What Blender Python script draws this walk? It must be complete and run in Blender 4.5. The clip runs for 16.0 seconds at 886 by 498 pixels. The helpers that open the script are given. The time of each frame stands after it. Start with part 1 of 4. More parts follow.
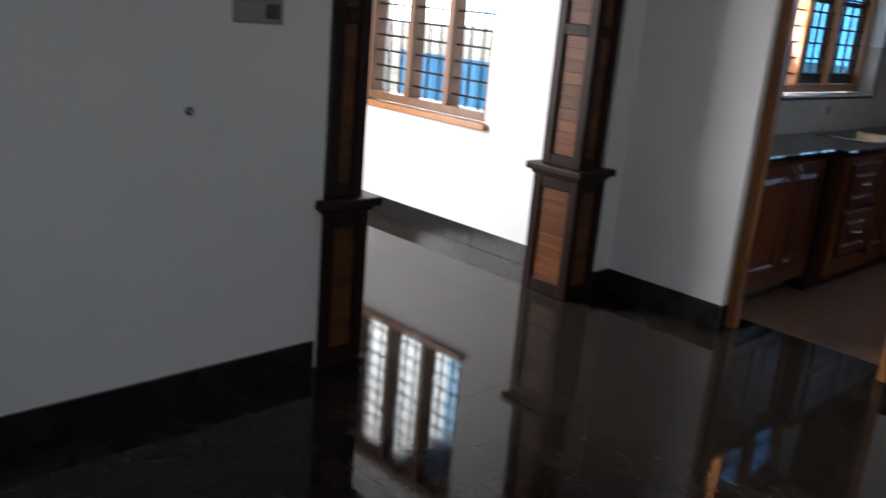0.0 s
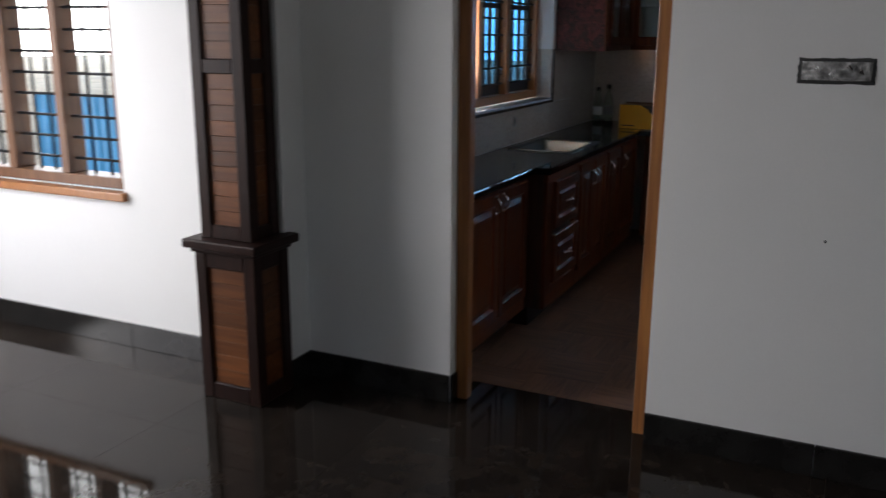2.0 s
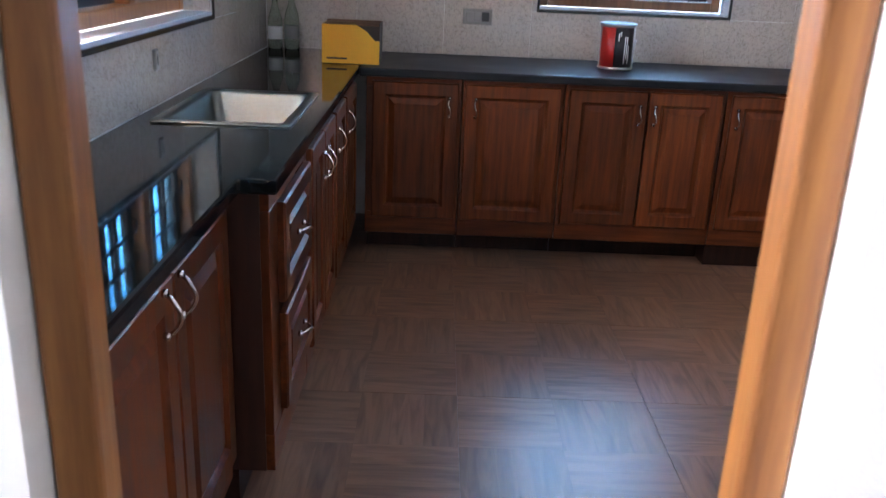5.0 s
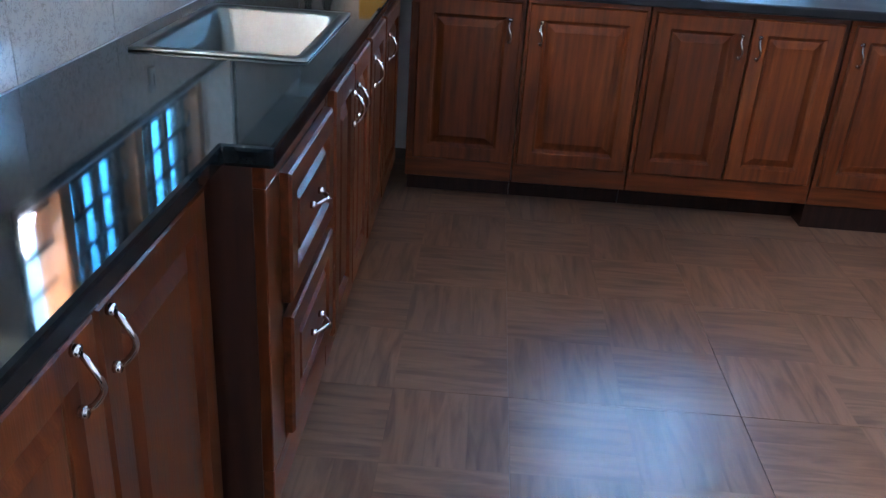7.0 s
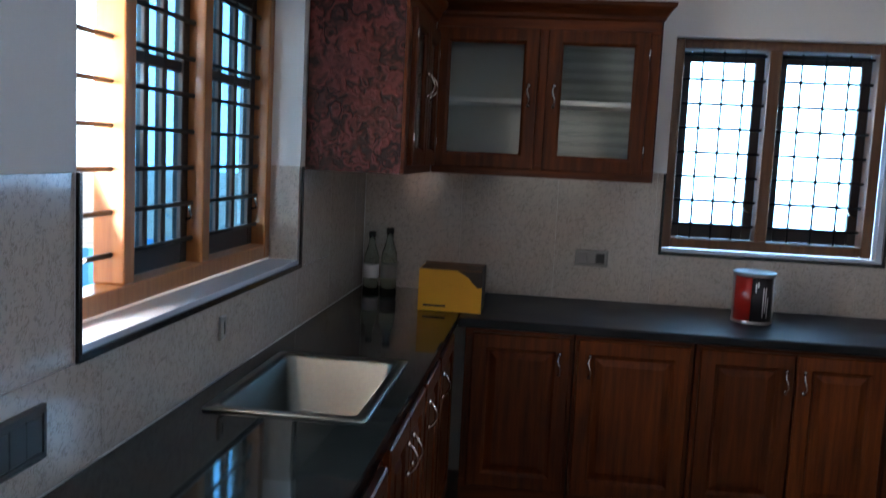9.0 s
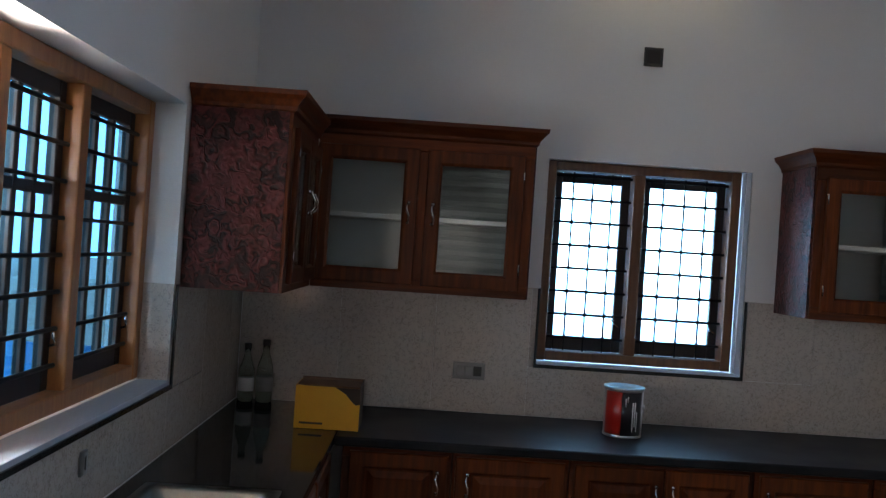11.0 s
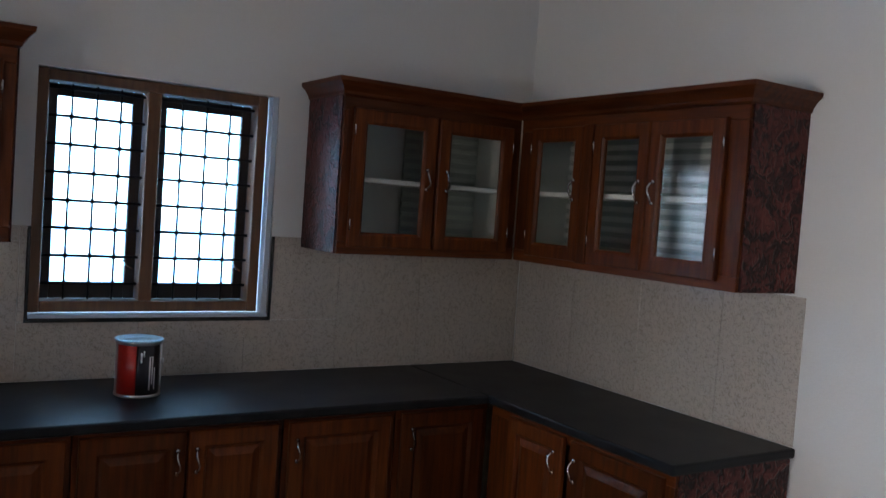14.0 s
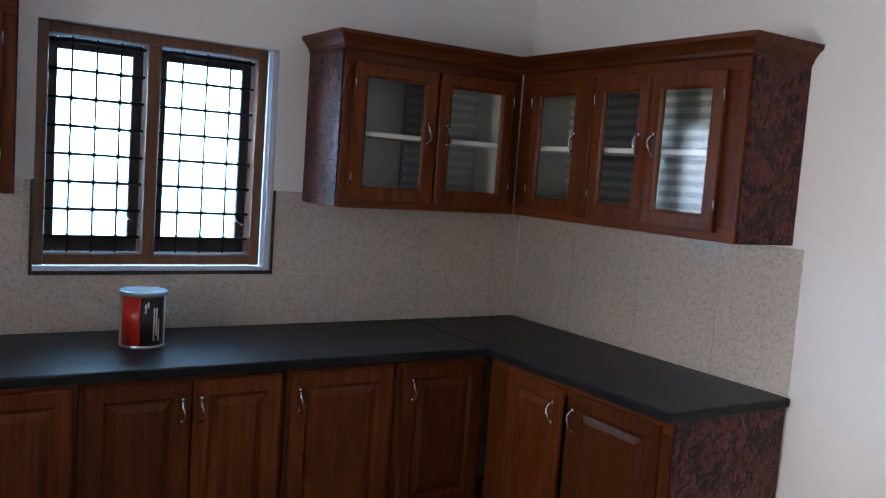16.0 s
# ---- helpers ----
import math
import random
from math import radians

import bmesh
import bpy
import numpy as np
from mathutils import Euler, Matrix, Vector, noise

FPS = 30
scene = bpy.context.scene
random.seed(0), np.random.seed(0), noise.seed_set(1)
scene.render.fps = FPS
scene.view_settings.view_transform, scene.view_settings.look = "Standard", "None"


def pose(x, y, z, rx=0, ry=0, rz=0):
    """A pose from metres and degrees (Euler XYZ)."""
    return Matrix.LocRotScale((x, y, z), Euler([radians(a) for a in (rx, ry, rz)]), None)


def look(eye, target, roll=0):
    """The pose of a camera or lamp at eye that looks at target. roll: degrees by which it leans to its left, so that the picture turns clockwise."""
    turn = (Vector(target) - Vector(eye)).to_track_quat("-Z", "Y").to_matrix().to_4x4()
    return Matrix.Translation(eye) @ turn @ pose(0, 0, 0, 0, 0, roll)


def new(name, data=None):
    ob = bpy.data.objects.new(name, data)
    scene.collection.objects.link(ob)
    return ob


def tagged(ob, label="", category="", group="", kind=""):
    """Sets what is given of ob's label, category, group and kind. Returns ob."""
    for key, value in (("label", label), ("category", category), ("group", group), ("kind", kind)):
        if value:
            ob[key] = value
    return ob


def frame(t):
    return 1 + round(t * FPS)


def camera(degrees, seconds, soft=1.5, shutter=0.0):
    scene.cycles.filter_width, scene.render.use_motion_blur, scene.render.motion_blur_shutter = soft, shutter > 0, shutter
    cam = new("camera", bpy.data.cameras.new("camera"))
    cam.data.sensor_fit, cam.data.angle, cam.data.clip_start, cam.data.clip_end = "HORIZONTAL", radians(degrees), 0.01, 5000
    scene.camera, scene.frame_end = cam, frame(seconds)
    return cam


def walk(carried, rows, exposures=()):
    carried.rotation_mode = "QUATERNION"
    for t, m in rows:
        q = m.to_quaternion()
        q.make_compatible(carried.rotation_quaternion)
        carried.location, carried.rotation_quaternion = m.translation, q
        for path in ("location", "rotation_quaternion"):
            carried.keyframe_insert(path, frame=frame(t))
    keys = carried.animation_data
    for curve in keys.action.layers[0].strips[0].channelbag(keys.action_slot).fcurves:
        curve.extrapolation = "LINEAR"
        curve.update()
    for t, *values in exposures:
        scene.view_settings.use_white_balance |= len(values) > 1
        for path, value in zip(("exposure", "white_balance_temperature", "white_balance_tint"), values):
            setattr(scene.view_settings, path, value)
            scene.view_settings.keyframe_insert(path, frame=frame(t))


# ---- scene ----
cam = camera(54.7, 16.0, soft=1.3, shutter=0.45)
PATH = [
    (0, (2.352, -7.448, 1.448), (0.982, -6.1, 0.896), 5.0),
    (0.5, (2.282, -7.399, 1.482), (0.763, -6.2, 0.977), 3.4),
    (1, (2.179, -7.142, 1.517), (0.753, -5.801, 1.108), 2.7),
    (1.5, (2.073, -6.911, 1.51), (0.923, -5.345, 1.032), 2.9),
    (2, (1.846, -6.629, 1.5), (1.016, -4.876, 1.011), 0.3),
    (2.5, (1.642, -6.238, 1.465), (0.924, -4.443, 0.954), 0.6),
    (3, (1.399, -5.89, 1.439), (0.854, -4.043, 0.9), 1.5),
    (3.5, (1.19, -5.584, 1.433), (0.944, -3.673, 0.897), 0.0),
    (4, (1.08, -5.151, 1.417), (0.921, -3.246, 0.829), 3.0),
    (4.2, (0.988, -4.962, 1.382), (0.909, -3.045, 0.819), 2.7),
    (6.3, (0.811, -3.875, 1.289), (0.877, -2.06, 0.452), 2.7),
    (6.5, (0.808, -3.838, 1.278), (0.837, -2.021, 0.443), 2.6),
    (7, (0.827, -3.81, 1.277), (0.768, -1.998, 0.431), 3.7),
    (7.5, (0.829, -3.797, 1.275), (0.73, -1.986, 0.432), 3.4),
    (8, (0.841, -3.841, 1.336), (0.673, -1.98, 0.621), 3.8),
    (8.5, (0.832, -3.839, 1.405), (0.582, -1.901, 0.977), 1.9),
    (9, (0.831, -3.868, 1.461), (0.598, -1.894, 1.244), 2.8),
    (9.5, (0.821, -3.868, 1.484), (0.685, -1.875, 1.38), 2.2),
    (9.7, (0.814, -3.874, 1.496), (0.732, -1.877, 1.425), 2.5),
    (11.8, (0.832, -3.88, 1.589), (0.962, -1.884, 1.605), 4.3),
    (12, (0.816, -3.832, 1.59), (1.005, -1.841, 1.623), 4.4),
    (12.5, (0.816, -3.636, 1.605), (1.27, -1.698, 1.8), 4.9),
    (13, (0.784, -3.463, 1.638), (1.7, -1.691, 1.777), 4.2),
    (13.5, (0.903, -3.477, 1.624), (1.962, -1.78, 1.64), 4.7),
    (14, (0.933, -3.476, 1.606), (2.007, -1.792, 1.509), 4.1),
    (14.5, (0.941, -3.458, 1.589), (2.036, -1.791, 1.442), 3.7),
    (15, (0.928, -3.49, 1.582), (2.009, -1.816, 1.408), 3.7),
    (15.5, (0.934, -3.48, 1.57), (1.997, -1.798, 1.368), 3.8),
    (16, (0.922, -3.498, 1.571), (1.997, -1.821, 1.387), 4.1),
]
EXPOSURES = [
    (0, -0.6, 6300, 12), (0.5, -0.55, 6300, 12), (1.0, -1.55, 6300, 12), (1.5, -1.2, 6300, 12), (2.0, -1.15, 6300, 12), (2.5, -0.5, 6300, 12),
    (3.0, 0.1, 6300, 14), (3.5, 0.75, 6350, 16), (4.2, 0.95, 6400, 19), (6.3, 1.5, 5250, 9), (7.5, 1.5, 5400, 10), (8.0, 1.4, 5500, 10),
    (8.5, 0.5, 5950, 10), (9.0, -0.05, 6250, 12), (9.7, -0.6, 6250, 12), (12.0, -0.35, 6400, 13), (12.5, -0.18, 6350, 14), (13.0, 0.02, 6350, 14),
    (13.5, -0.72, 6450, 13), (14.0, -0.72, 6450, 13), (15.0, -0.3, 6450, 14), (15.5, -0.05, 6450, 14), (16.0, 0.05, 6450, 15),
]
walk(cam, [(t, look(eye, target, roll)) for t, eye, target, roll in PATH], EXPOSURES)



# ---- world, sun, large lights ----
world = bpy.data.worlds.new("sky")
scene.world = world
world.use_nodes = True
wn = world.node_tree.nodes
sky = wn.new("ShaderNodeTexSky")
sky.sky_type = "NISHITA"
sky.sun_disc = False
sky.sun_elevation = radians(48)
sky.sun_rotation = radians(200)
wn["Background"].inputs["Strength"].default_value = 0.14
world.node_tree.links.new(sky.outputs[0], wn["Background"].inputs[0])


def sun_lamp():
    d = bpy.data.lights.new("sun", "SUN")
    d.energy, d.angle, d.color = 3.0, radians(0.5), (1, 0.95, 0.87)
    ob = new("sun", d)
    ob.matrix_world = pose(0, 0, 12, 42, 0, -20)
    return ob


def window_light(name, m, w, h, watts, col=(0.93, 0.97, 1)):
    d = bpy.data.lights.new(name, "AREA")
    d.shape, d.size, d.size_y, d.energy, d.color = "RECTANGLE", w, h, watts, col
    ob = new(name, d)
    ob.matrix_world = m
    return ob


sun_lamp()
# daylight in the openings: kitchen north, hall east and south, dining west
window_light("daylight_kitchen_north", look((1.812, 0.215, 1.56), (1.812, -1, 1.5)), 0.86, 0.86, 24, (0.26, 0.57, 1))
window_light("daylight_kitchen_west", look((-0.30, -2.225, 1.52), (1, -2.58, 2.15)), 0.26, 0.72, 46, (1, 0.91, 0.83))
window_light("daylight_hall_east", look((5.36, -6.3, 1.6), (3, -6.3, 1.2)), 1.6, 1.2, 14.5, (0.97, 1, 0.99))
window_light("daylight_hall_south", look((1.0, -9.86, 1.6), (1.0, -8, 1.2)), 1.6, 1.2, 9, (0.98, 0.98, 1))
window_light("daylight_dining_west", look((-2.40, -5.15, 1.4), (-1.5, -4.45, 0.9)), 1.1, 1.9, 130, (1, 0.97, 0.97))


# ---- materials ----
def mat(name, base, rough=0.5, metal=0.0, scale=6.0, amount=0.12, fine=90.0, bump=0.02, stretch=(1, 1, 1), second=None, spec=0.5, rough_var=0.0, per_object=0.0, coat=0.0):
    """Two scales of noise over a base colour, with fine relief."""
    m = bpy.data.materials.new(name)
    m.use_nodes = True
    nt = m.node_tree
    b = nt.nodes["Principled BSDF"]
    b.inputs["Roughness"].default_value = rough
    b.inputs["Metallic"].default_value = metal
    b.inputs["Specular IOR Level"].default_value = spec
    b.inputs["Coat Weight"].default_value = coat
    b.inputs["Coat Roughness"].default_value = 0.08
    tc = nt.nodes.new("ShaderNodeTexCoord")
    mp = nt.nodes.new("ShaderNodeMapping")
    mp.inputs["Scale"].default_value = stretch
    nt.links.new(tc.outputs["Object"], mp.inputs["Vector"])
    oi = nt.nodes.new("ShaderNodeObjectInfo")
    off = nt.nodes.new("ShaderNodeVectorMath")
    off.operation = "ADD"
    mul = nt.nodes.new("ShaderNodeMath")
    mul.operation = "MULTIPLY"
    mul.inputs[1].default_value = 37.0
    nt.links.new(oi.outputs["Random"], mul.inputs[0])
    nt.links.new(mp.outputs[0], off.inputs[0])
    nt.links.new(mul.outputs[0], off.inputs[1])
    n1 = nt.nodes.new("ShaderNodeTexNoise")
    n1.inputs["Scale"].default_value = scale
    n1.inputs["Detail"].default_value = 5
    n2 = nt.nodes.new("ShaderNodeTexNoise")
    n2.inputs["Scale"].default_value = fine
    n2.inputs["Detail"].default_value = 3
    for n in (n1, n2):
        nt.links.new(off.outputs[0], n.inputs["Vector"])
    mix = nt.nodes.new("ShaderNodeMix")
    mix.data_type = "RGBA"
    ramp = nt.nodes.new("ShaderNodeMapRange")
    ramp.inputs["From Min"].default_value, ramp.inputs["From Max"].default_value = 0.3, 0.7
    nt.links.new(n1.outputs["Fac"], ramp.inputs["Value"])
    nt.links.new(ramp.outputs[0], mix.inputs["Factor"])
    dark = second or tuple(c * (1 - amount * 2) for c in base)
    mix.inputs["A"].default_value = (*dark, 1)
    mix.inputs["B"].default_value = (*base, 1)
    hsv = nt.nodes.new("ShaderNodeHueSaturation")
    val = nt.nodes.new("ShaderNodeMapRange")
    val.inputs["To Min"].default_value, val.inputs["To Max"].default_value = 1 - amount, 1 + amount
    nt.links.new(n2.outputs["Fac"], val.inputs["Value"])
    last = val.outputs[0]
    if per_object:
        po = nt.nodes.new("ShaderNodeMapRange")
        po.inputs["To Min"].default_value, po.inputs["To Max"].default_value = 1 - per_object, 1 + per_object
        nt.links.new(oi.outputs["Random"], po.inputs["Value"])
        mm = nt.nodes.new("ShaderNodeMath")
        mm.operation = "MULTIPLY"
        nt.links.new(po.outputs[0], mm.inputs[0])
        nt.links.new(last, mm.inputs[1])
        last = mm.outputs[0]
    nt.links.new(last, hsv.inputs["Value"])
    nt.links.new(mix.outputs["Result"], hsv.inputs["Color"])
    nt.links.new(hsv.outputs[0], b.inputs["Base Color"])
    if rough_var:
        rv = nt.nodes.new("ShaderNodeMapRange")
        rv.inputs["From Min"].default_value, rv.inputs["From Max"].default_value = 0.3, 0.7
        rv.inputs["To Min"].default_value, rv.inputs["To Max"].default_value = max(0.02, rough - rough_var), rough + rough_var
        nt.links.new(n1.outputs["Fac"], rv.inputs["Value"])
        nt.links.new(rv.outputs[0], b.inputs["Roughness"])
    if bump:
        bp = nt.nodes.new("ShaderNodeBump")
        bp.inputs["Strength"].default_value = 0.4
        bp.inputs["Distance"].default_value = bump * 0.05
        nt.links.new(n2.outputs["Fac"], bp.inputs["Height"])
        nt.links.new(bp.outputs[0], b.inputs["Normal"])
    return m


def glow(name, col, strength):
    m = bpy.data.materials.new(name)
    m.use_nodes = True
    b = m.node_tree.nodes["Principled BSDF"]
    b.inputs["Base Color"].default_value = (*col, 1)
    b.inputs["Emission Color"].default_value = (*col, 1)
    b.inputs["Emission Strength"].default_value = strength
    return m


def glass(name, tint=(1, 1, 1), rough=0.0, ior=1.45):
    m = bpy.data.materials.new(name)
    m.use_nodes = True
    nt = m.node_tree
    b = nt.nodes["Principled BSDF"]
    b.inputs["Base Color"].default_value = (*tint, 1)
    b.inputs["Transmission Weight"].default_value = 1.0
    b.inputs["Roughness"].default_value = rough
    b.inputs["IOR"].default_value = ior
    return m


WALL = mat("white_wall_paint", (0.80, 0.80, 0.79), 0.7, scale=1.3, amount=0.025, fine=140, bump=0.03)
CEIL = mat("ceiling_paint", (0.76, 0.76, 0.78), 0.8, scale=1.0, amount=0.02, fine=120, bump=0.02)
GRANITE = mat("black_granite", (0.009, 0.013, 0.015), 0.05, scale=14, amount=0.35, fine=320, bump=0.0, second=(0.004, 0.006, 0.007), rough_var=0.02, spec=0.32)
DARK_FLOOR = mat("polished_black_floor", (0.026, 0.020, 0.016), 0.05, scale=9, amount=0.3, fine=70, bump=0.003, second=(0.011, 0.009, 0.008), spec=0.15, rough_var=0.02, per_object=0.12)
GRANITE_DUSTY = mat("dusty_black_granite", (0.020, 0.022, 0.025), 0.40, scale=4, amount=0.15, fine=320, bump=0.0, second=(0.009, 0.010, 0.012), spec=0.12, rough_var=0.05)
SKIRT = mat("black_skirting_tile", (0.022, 0.021, 0.020), 0.12, scale=8, amount=0.25, fine=150, bump=0.01)
MAHOG = mat("varnished_mahogany", (0.135, 0.034, 0.007), 0.40, scale=3.5, amount=0.2, fine=26, bump=0.012, stretch=(14, 14, 1.0), second=(0.055, 0.013, 0.004), rough_var=0.05, per_object=0.30, spec=0.20)
MAHOG_H = mat("varnished_mahogany_across", (0.135, 0.034, 0.007), 0.40, scale=3.5, amount=0.2, fine=26, bump=0.012, stretch=(1.0, 14, 14), second=(0.055, 0.013, 0.004), rough_var=0.05, per_object=0.30, spec=0.20)
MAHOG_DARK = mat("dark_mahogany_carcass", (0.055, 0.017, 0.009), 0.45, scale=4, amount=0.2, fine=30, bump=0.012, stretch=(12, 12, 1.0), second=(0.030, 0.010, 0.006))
TEAK = mat("varnished_teak", (0.40, 0.165, 0.048), 0.38, scale=3, amount=0.16, fine=30, bump=0.012, stretch=(16, 16, 1.0), second=(0.27, 0.10, 0.028), coat=0.2)
BROWN_TEAK = mat("brown_teak", (0.185, 0.085, 0.036), 0.45, scale=3, amount=0.16, fine=30, bump=0.012, stretch=(16, 16, 1.0), second=(0.11, 0.048, 0.022))
JAMB_TEAK = mat("door_frame_teak", (0.34, 0.140, 0.038), 0.42, scale=3, amount=0.16, fine=30, bump=0.012, stretch=(16, 16, 1.0), second=(0.19, 0.07, 0.022))
TEAK_PANEL = mat("teak_plank", (0.150, 0.050, 0.013), 0.45, scale=3, amount=0.16, fine=30, bump=0.012, stretch=(1.0, 16, 16), second=(0.080, 0.026, 0.008), per_object=0.34, spec=0.3)
DARK_WOOD = mat("dark_stained_wood_and_plinth_shade", (0.026, 0.011, 0.008), 0.4, scale=4, amount=0.22, fine=30, bump=0.012, stretch=(14, 14, 1.0), second=(0.014, 0.007, 0.006), spec=0.15)
SHUTTER = mat("dark_shutter_wood", (0.020, 0.012, 0.010), 0.45, scale=4, amount=0.2, fine=30, bump=0.012, stretch=(14, 14, 1.0))
IRON = mat("black_iron", (0.018, 0.018, 0.020), 0.5, metal=0.6, scale=20, amount=0.2, fine=200, bump=0.01)
CHROME = mat("chrome", (0.78, 0.78, 0.80), 0.14, metal=1.0, scale=20, amount=0.04, fine=200, bump=0.0)
STEEL = mat("brushed_steel", (0.17, 0.19, 0.18), 0.30, metal=1.0, scale=5, amount=0.06, fine=120, bump=0.006, stretch=(20, 1, 20))
GALV = mat("galvanised_sheet", (0.30, 0.30, 0.31), 0.2, metal=1.0, scale=40, amount=0.35, fine=90, bump=0.03, second=(0.03, 0.03, 0.032))
# white marble; the blue cast of the window light is mixed into its colour
SILL = mat("white_marble_sill_sky_tinted", (0.58, 0.66, 0.76), 0.15, scale=4, amount=0.03, fine=40, bump=0.0)
BEAD = mat("black_edge_bead", (0.012, 0.013, 0.015), 0.25, scale=10, amount=0.2, fine=100, bump=0.0)
GROUT = mat("grey_grout", (0.42, 0.38, 0.34), 0.9, scale=30, amount=0.1, fine=300, bump=0.02)
FLOOR_GROUT = mat("brown_grout", (0.27, 0.19, 0.145), 0.85, scale=30, amount=0.15, fine=300, bump=0.02)
DARK_GROUT = mat("dark_joint", (0.05, 0.047, 0.043), 0.6, scale=30, amount=0.15, fine=300, bump=0.01)
PLASTIC = mat("grey_switch_plastic", (0.30, 0.29, 0.27), 0.35, scale=10, amount=0.08, fine=200, bump=0.0)
PLASTIC_D = mat("dark_switch_plastic", (0.05, 0.05, 0.05), 0.4, scale=10, amount=0.15, fine=200, bump=0.0)
BLUE_SHEET = mat("blue_fence_sheet", (0.05, 0.30, 0.62), 0.5, scale=3, amount=0.12, fine=30, bump=0.02, stretch=(6, 6, 1))
GROUND = mat("sandy_ground", (0.32, 0.27, 0.21), 0.95, scale=2, amount=0.2, fine=40, bump=0.2)
OUTWALL = mat("outside_plaster", (0.72, 0.70, 0.66), 0.85, scale=2, amount=0.08, fine=80, bump=0.05)
GLASS = glass("clear_glass", (0.96, 0.99, 0.98))
CABINET_GLASS = glass("thin_cabinet_glass", (0.95, 0.98, 0.96), 0.08, 1.3)
TINTED = glass("blue_tinted_glass", (0.17, 0.46, 0.74))
TUBE = glow("lit_tube", (1.0, 0.86, 0.55), 8.0)
INSIDE = mat("cabinet_interior_laminate", (0.60, 0.62, 0.59), 0.5, scale=4, amount=0.05, fine=60, bump=0.0)


def burl():
    """Dark red laminate with a crumpled relief."""
    m = mat("crumpled_red_laminate", (0.16, 0.035, 0.032), 0.42, scale=30, amount=0.2, fine=120, bump=0.0, second=(0.020, 0.006, 0.006), spec=0.22)
    nt = m.node_tree
    b = nt.nodes["Principled BSDF"]
    tc = nt.nodes.new("ShaderNodeTexCoord")
    warp = nt.nodes.new("ShaderNodeTexNoise")
    warp.inputs["Scale"].default_value = 16
    warp.inputs["Detail"].default_value = 2
    nt.links.new(tc.outputs["Object"], warp.inputs["Vector"])
    add = nt.nodes.new("ShaderNodeMix")
    add.data_type = "VECTOR"
    add.inputs["Factor"].default_value = 0.16
    nt.links.new(tc.outputs["Object"], add.inputs["A"])
    nt.links.new(warp.outputs["Color"], add.inputs["B"])
    n3 = nt.nodes.new("ShaderNodeTexNoise")
    n3.inputs["Scale"].default_value = 10.5
    n3.inputs["Detail"].default_value = 1
    n3.inputs["Distortion"].default_value = 2.4
    nt.links.new(add.outputs["Result"], n3.inputs["Vector"])
    ramp = nt.nodes.new("ShaderNodeValToRGB")
    e = ramp.color_ramp.elements
    e[0].position, e[0].color = 0.38, (0.014, 0.004, 0.004, 1)
    e[1].position, e[1].color = 0.70, (0.135, 0.032, 0.029, 1)
    mid = ramp.color_ramp.elements.new(0.50)
    mid.color = (0.066, 0.015, 0.013, 1)
    nt.links.new(n3.outputs["Fac"], ramp.inputs["Fac"])
    nt.links.new(ramp.outputs["Color"], b.inputs["Base Color"])
    bp = nt.nodes.new("ShaderNodeBump")
    bp.inputs["Strength"].default_value = 1.0
    bp.inputs["Distance"].default_value = 0.008
    nt.links.new(n3.outputs["Fac"], bp.inputs["Height"])
    nt.links.new(bp.outputs[0], b.inputs["Normal"])
    return m


def squiggle_tile():
    """Glazed beige wall tile with fine dark squiggles."""
    m = mat("beige_squiggle_tile", (0.56, 0.50, 0.44), 0.11, scale=5, amount=0.05, fine=160, bump=0.006, second=(0.52, 0.465, 0.41), per_object=0.02)
    nt = m.node_tree
    b = nt.nodes["Principled BSDF"]
    base = b.inputs["Base Color"].links[0].from_socket
    tc = nt.nodes.new("ShaderNodeTexCoord")
    n3 = nt.nodes.new("ShaderNodeTexNoise")
    n3.inputs["Scale"].default_value = 72
    n3.inputs["Detail"].default_value = 1.5
    n3.inputs["Distortion"].default_value = 1.4
    nt.links.new(tc.outputs["Object"], n3.inputs["Vector"])
    ramp = nt.nodes.new("ShaderNodeValToRGB")
    e = ramp.color_ramp.elements
    e[0].position, e[0].color = 0.44, (0, 0, 0, 1)
    e[1].position, e[1].color = 0.56, (0, 0, 0, 1)
    pk = ramp.color_ramp.elements.new(0.5)
    pk.color = (1, 1, 1, 1)
    nt.links.new(n3.outputs["Fac"], ramp.inputs["Fac"])
    n4 = nt.nodes.new("ShaderNodeTexNoise")
    n4.inputs["Scale"].default_value = 55
    nt.links.new(tc.outputs["Object"], n4.inputs["Vector"])
    gate = nt.nodes.new("ShaderNodeMapRange")
    gate.inputs["From Min"].default_value, gate.inputs["From Max"].default_value = 0.40, 0.52
    gate.inputs["To Max"].default_value = 0.7
    nt.links.new(n4.outputs["Fac"], gate.inputs["Value"])
    mul = nt.nodes.new("ShaderNodeMath")
    mul.operation = "MULTIPLY"
    nt.links.new(ramp.outputs["Color"], mul.inputs[0])
    nt.links.new(gate.outputs[0], mul.inputs[1])
    mix = nt.nodes.new("ShaderNodeMix")
    mix.data_type = "RGBA"
    mix.inputs["B"].default_value = (0.22, 0.185, 0.155, 1)
    nt.links.new(mul.outputs[0], mix.inputs["Factor"])
    nt.links.new(base, mix.inputs["A"])
    nt.links.new(mix.outputs["Result"], b.inputs["Base Color"])
    return m


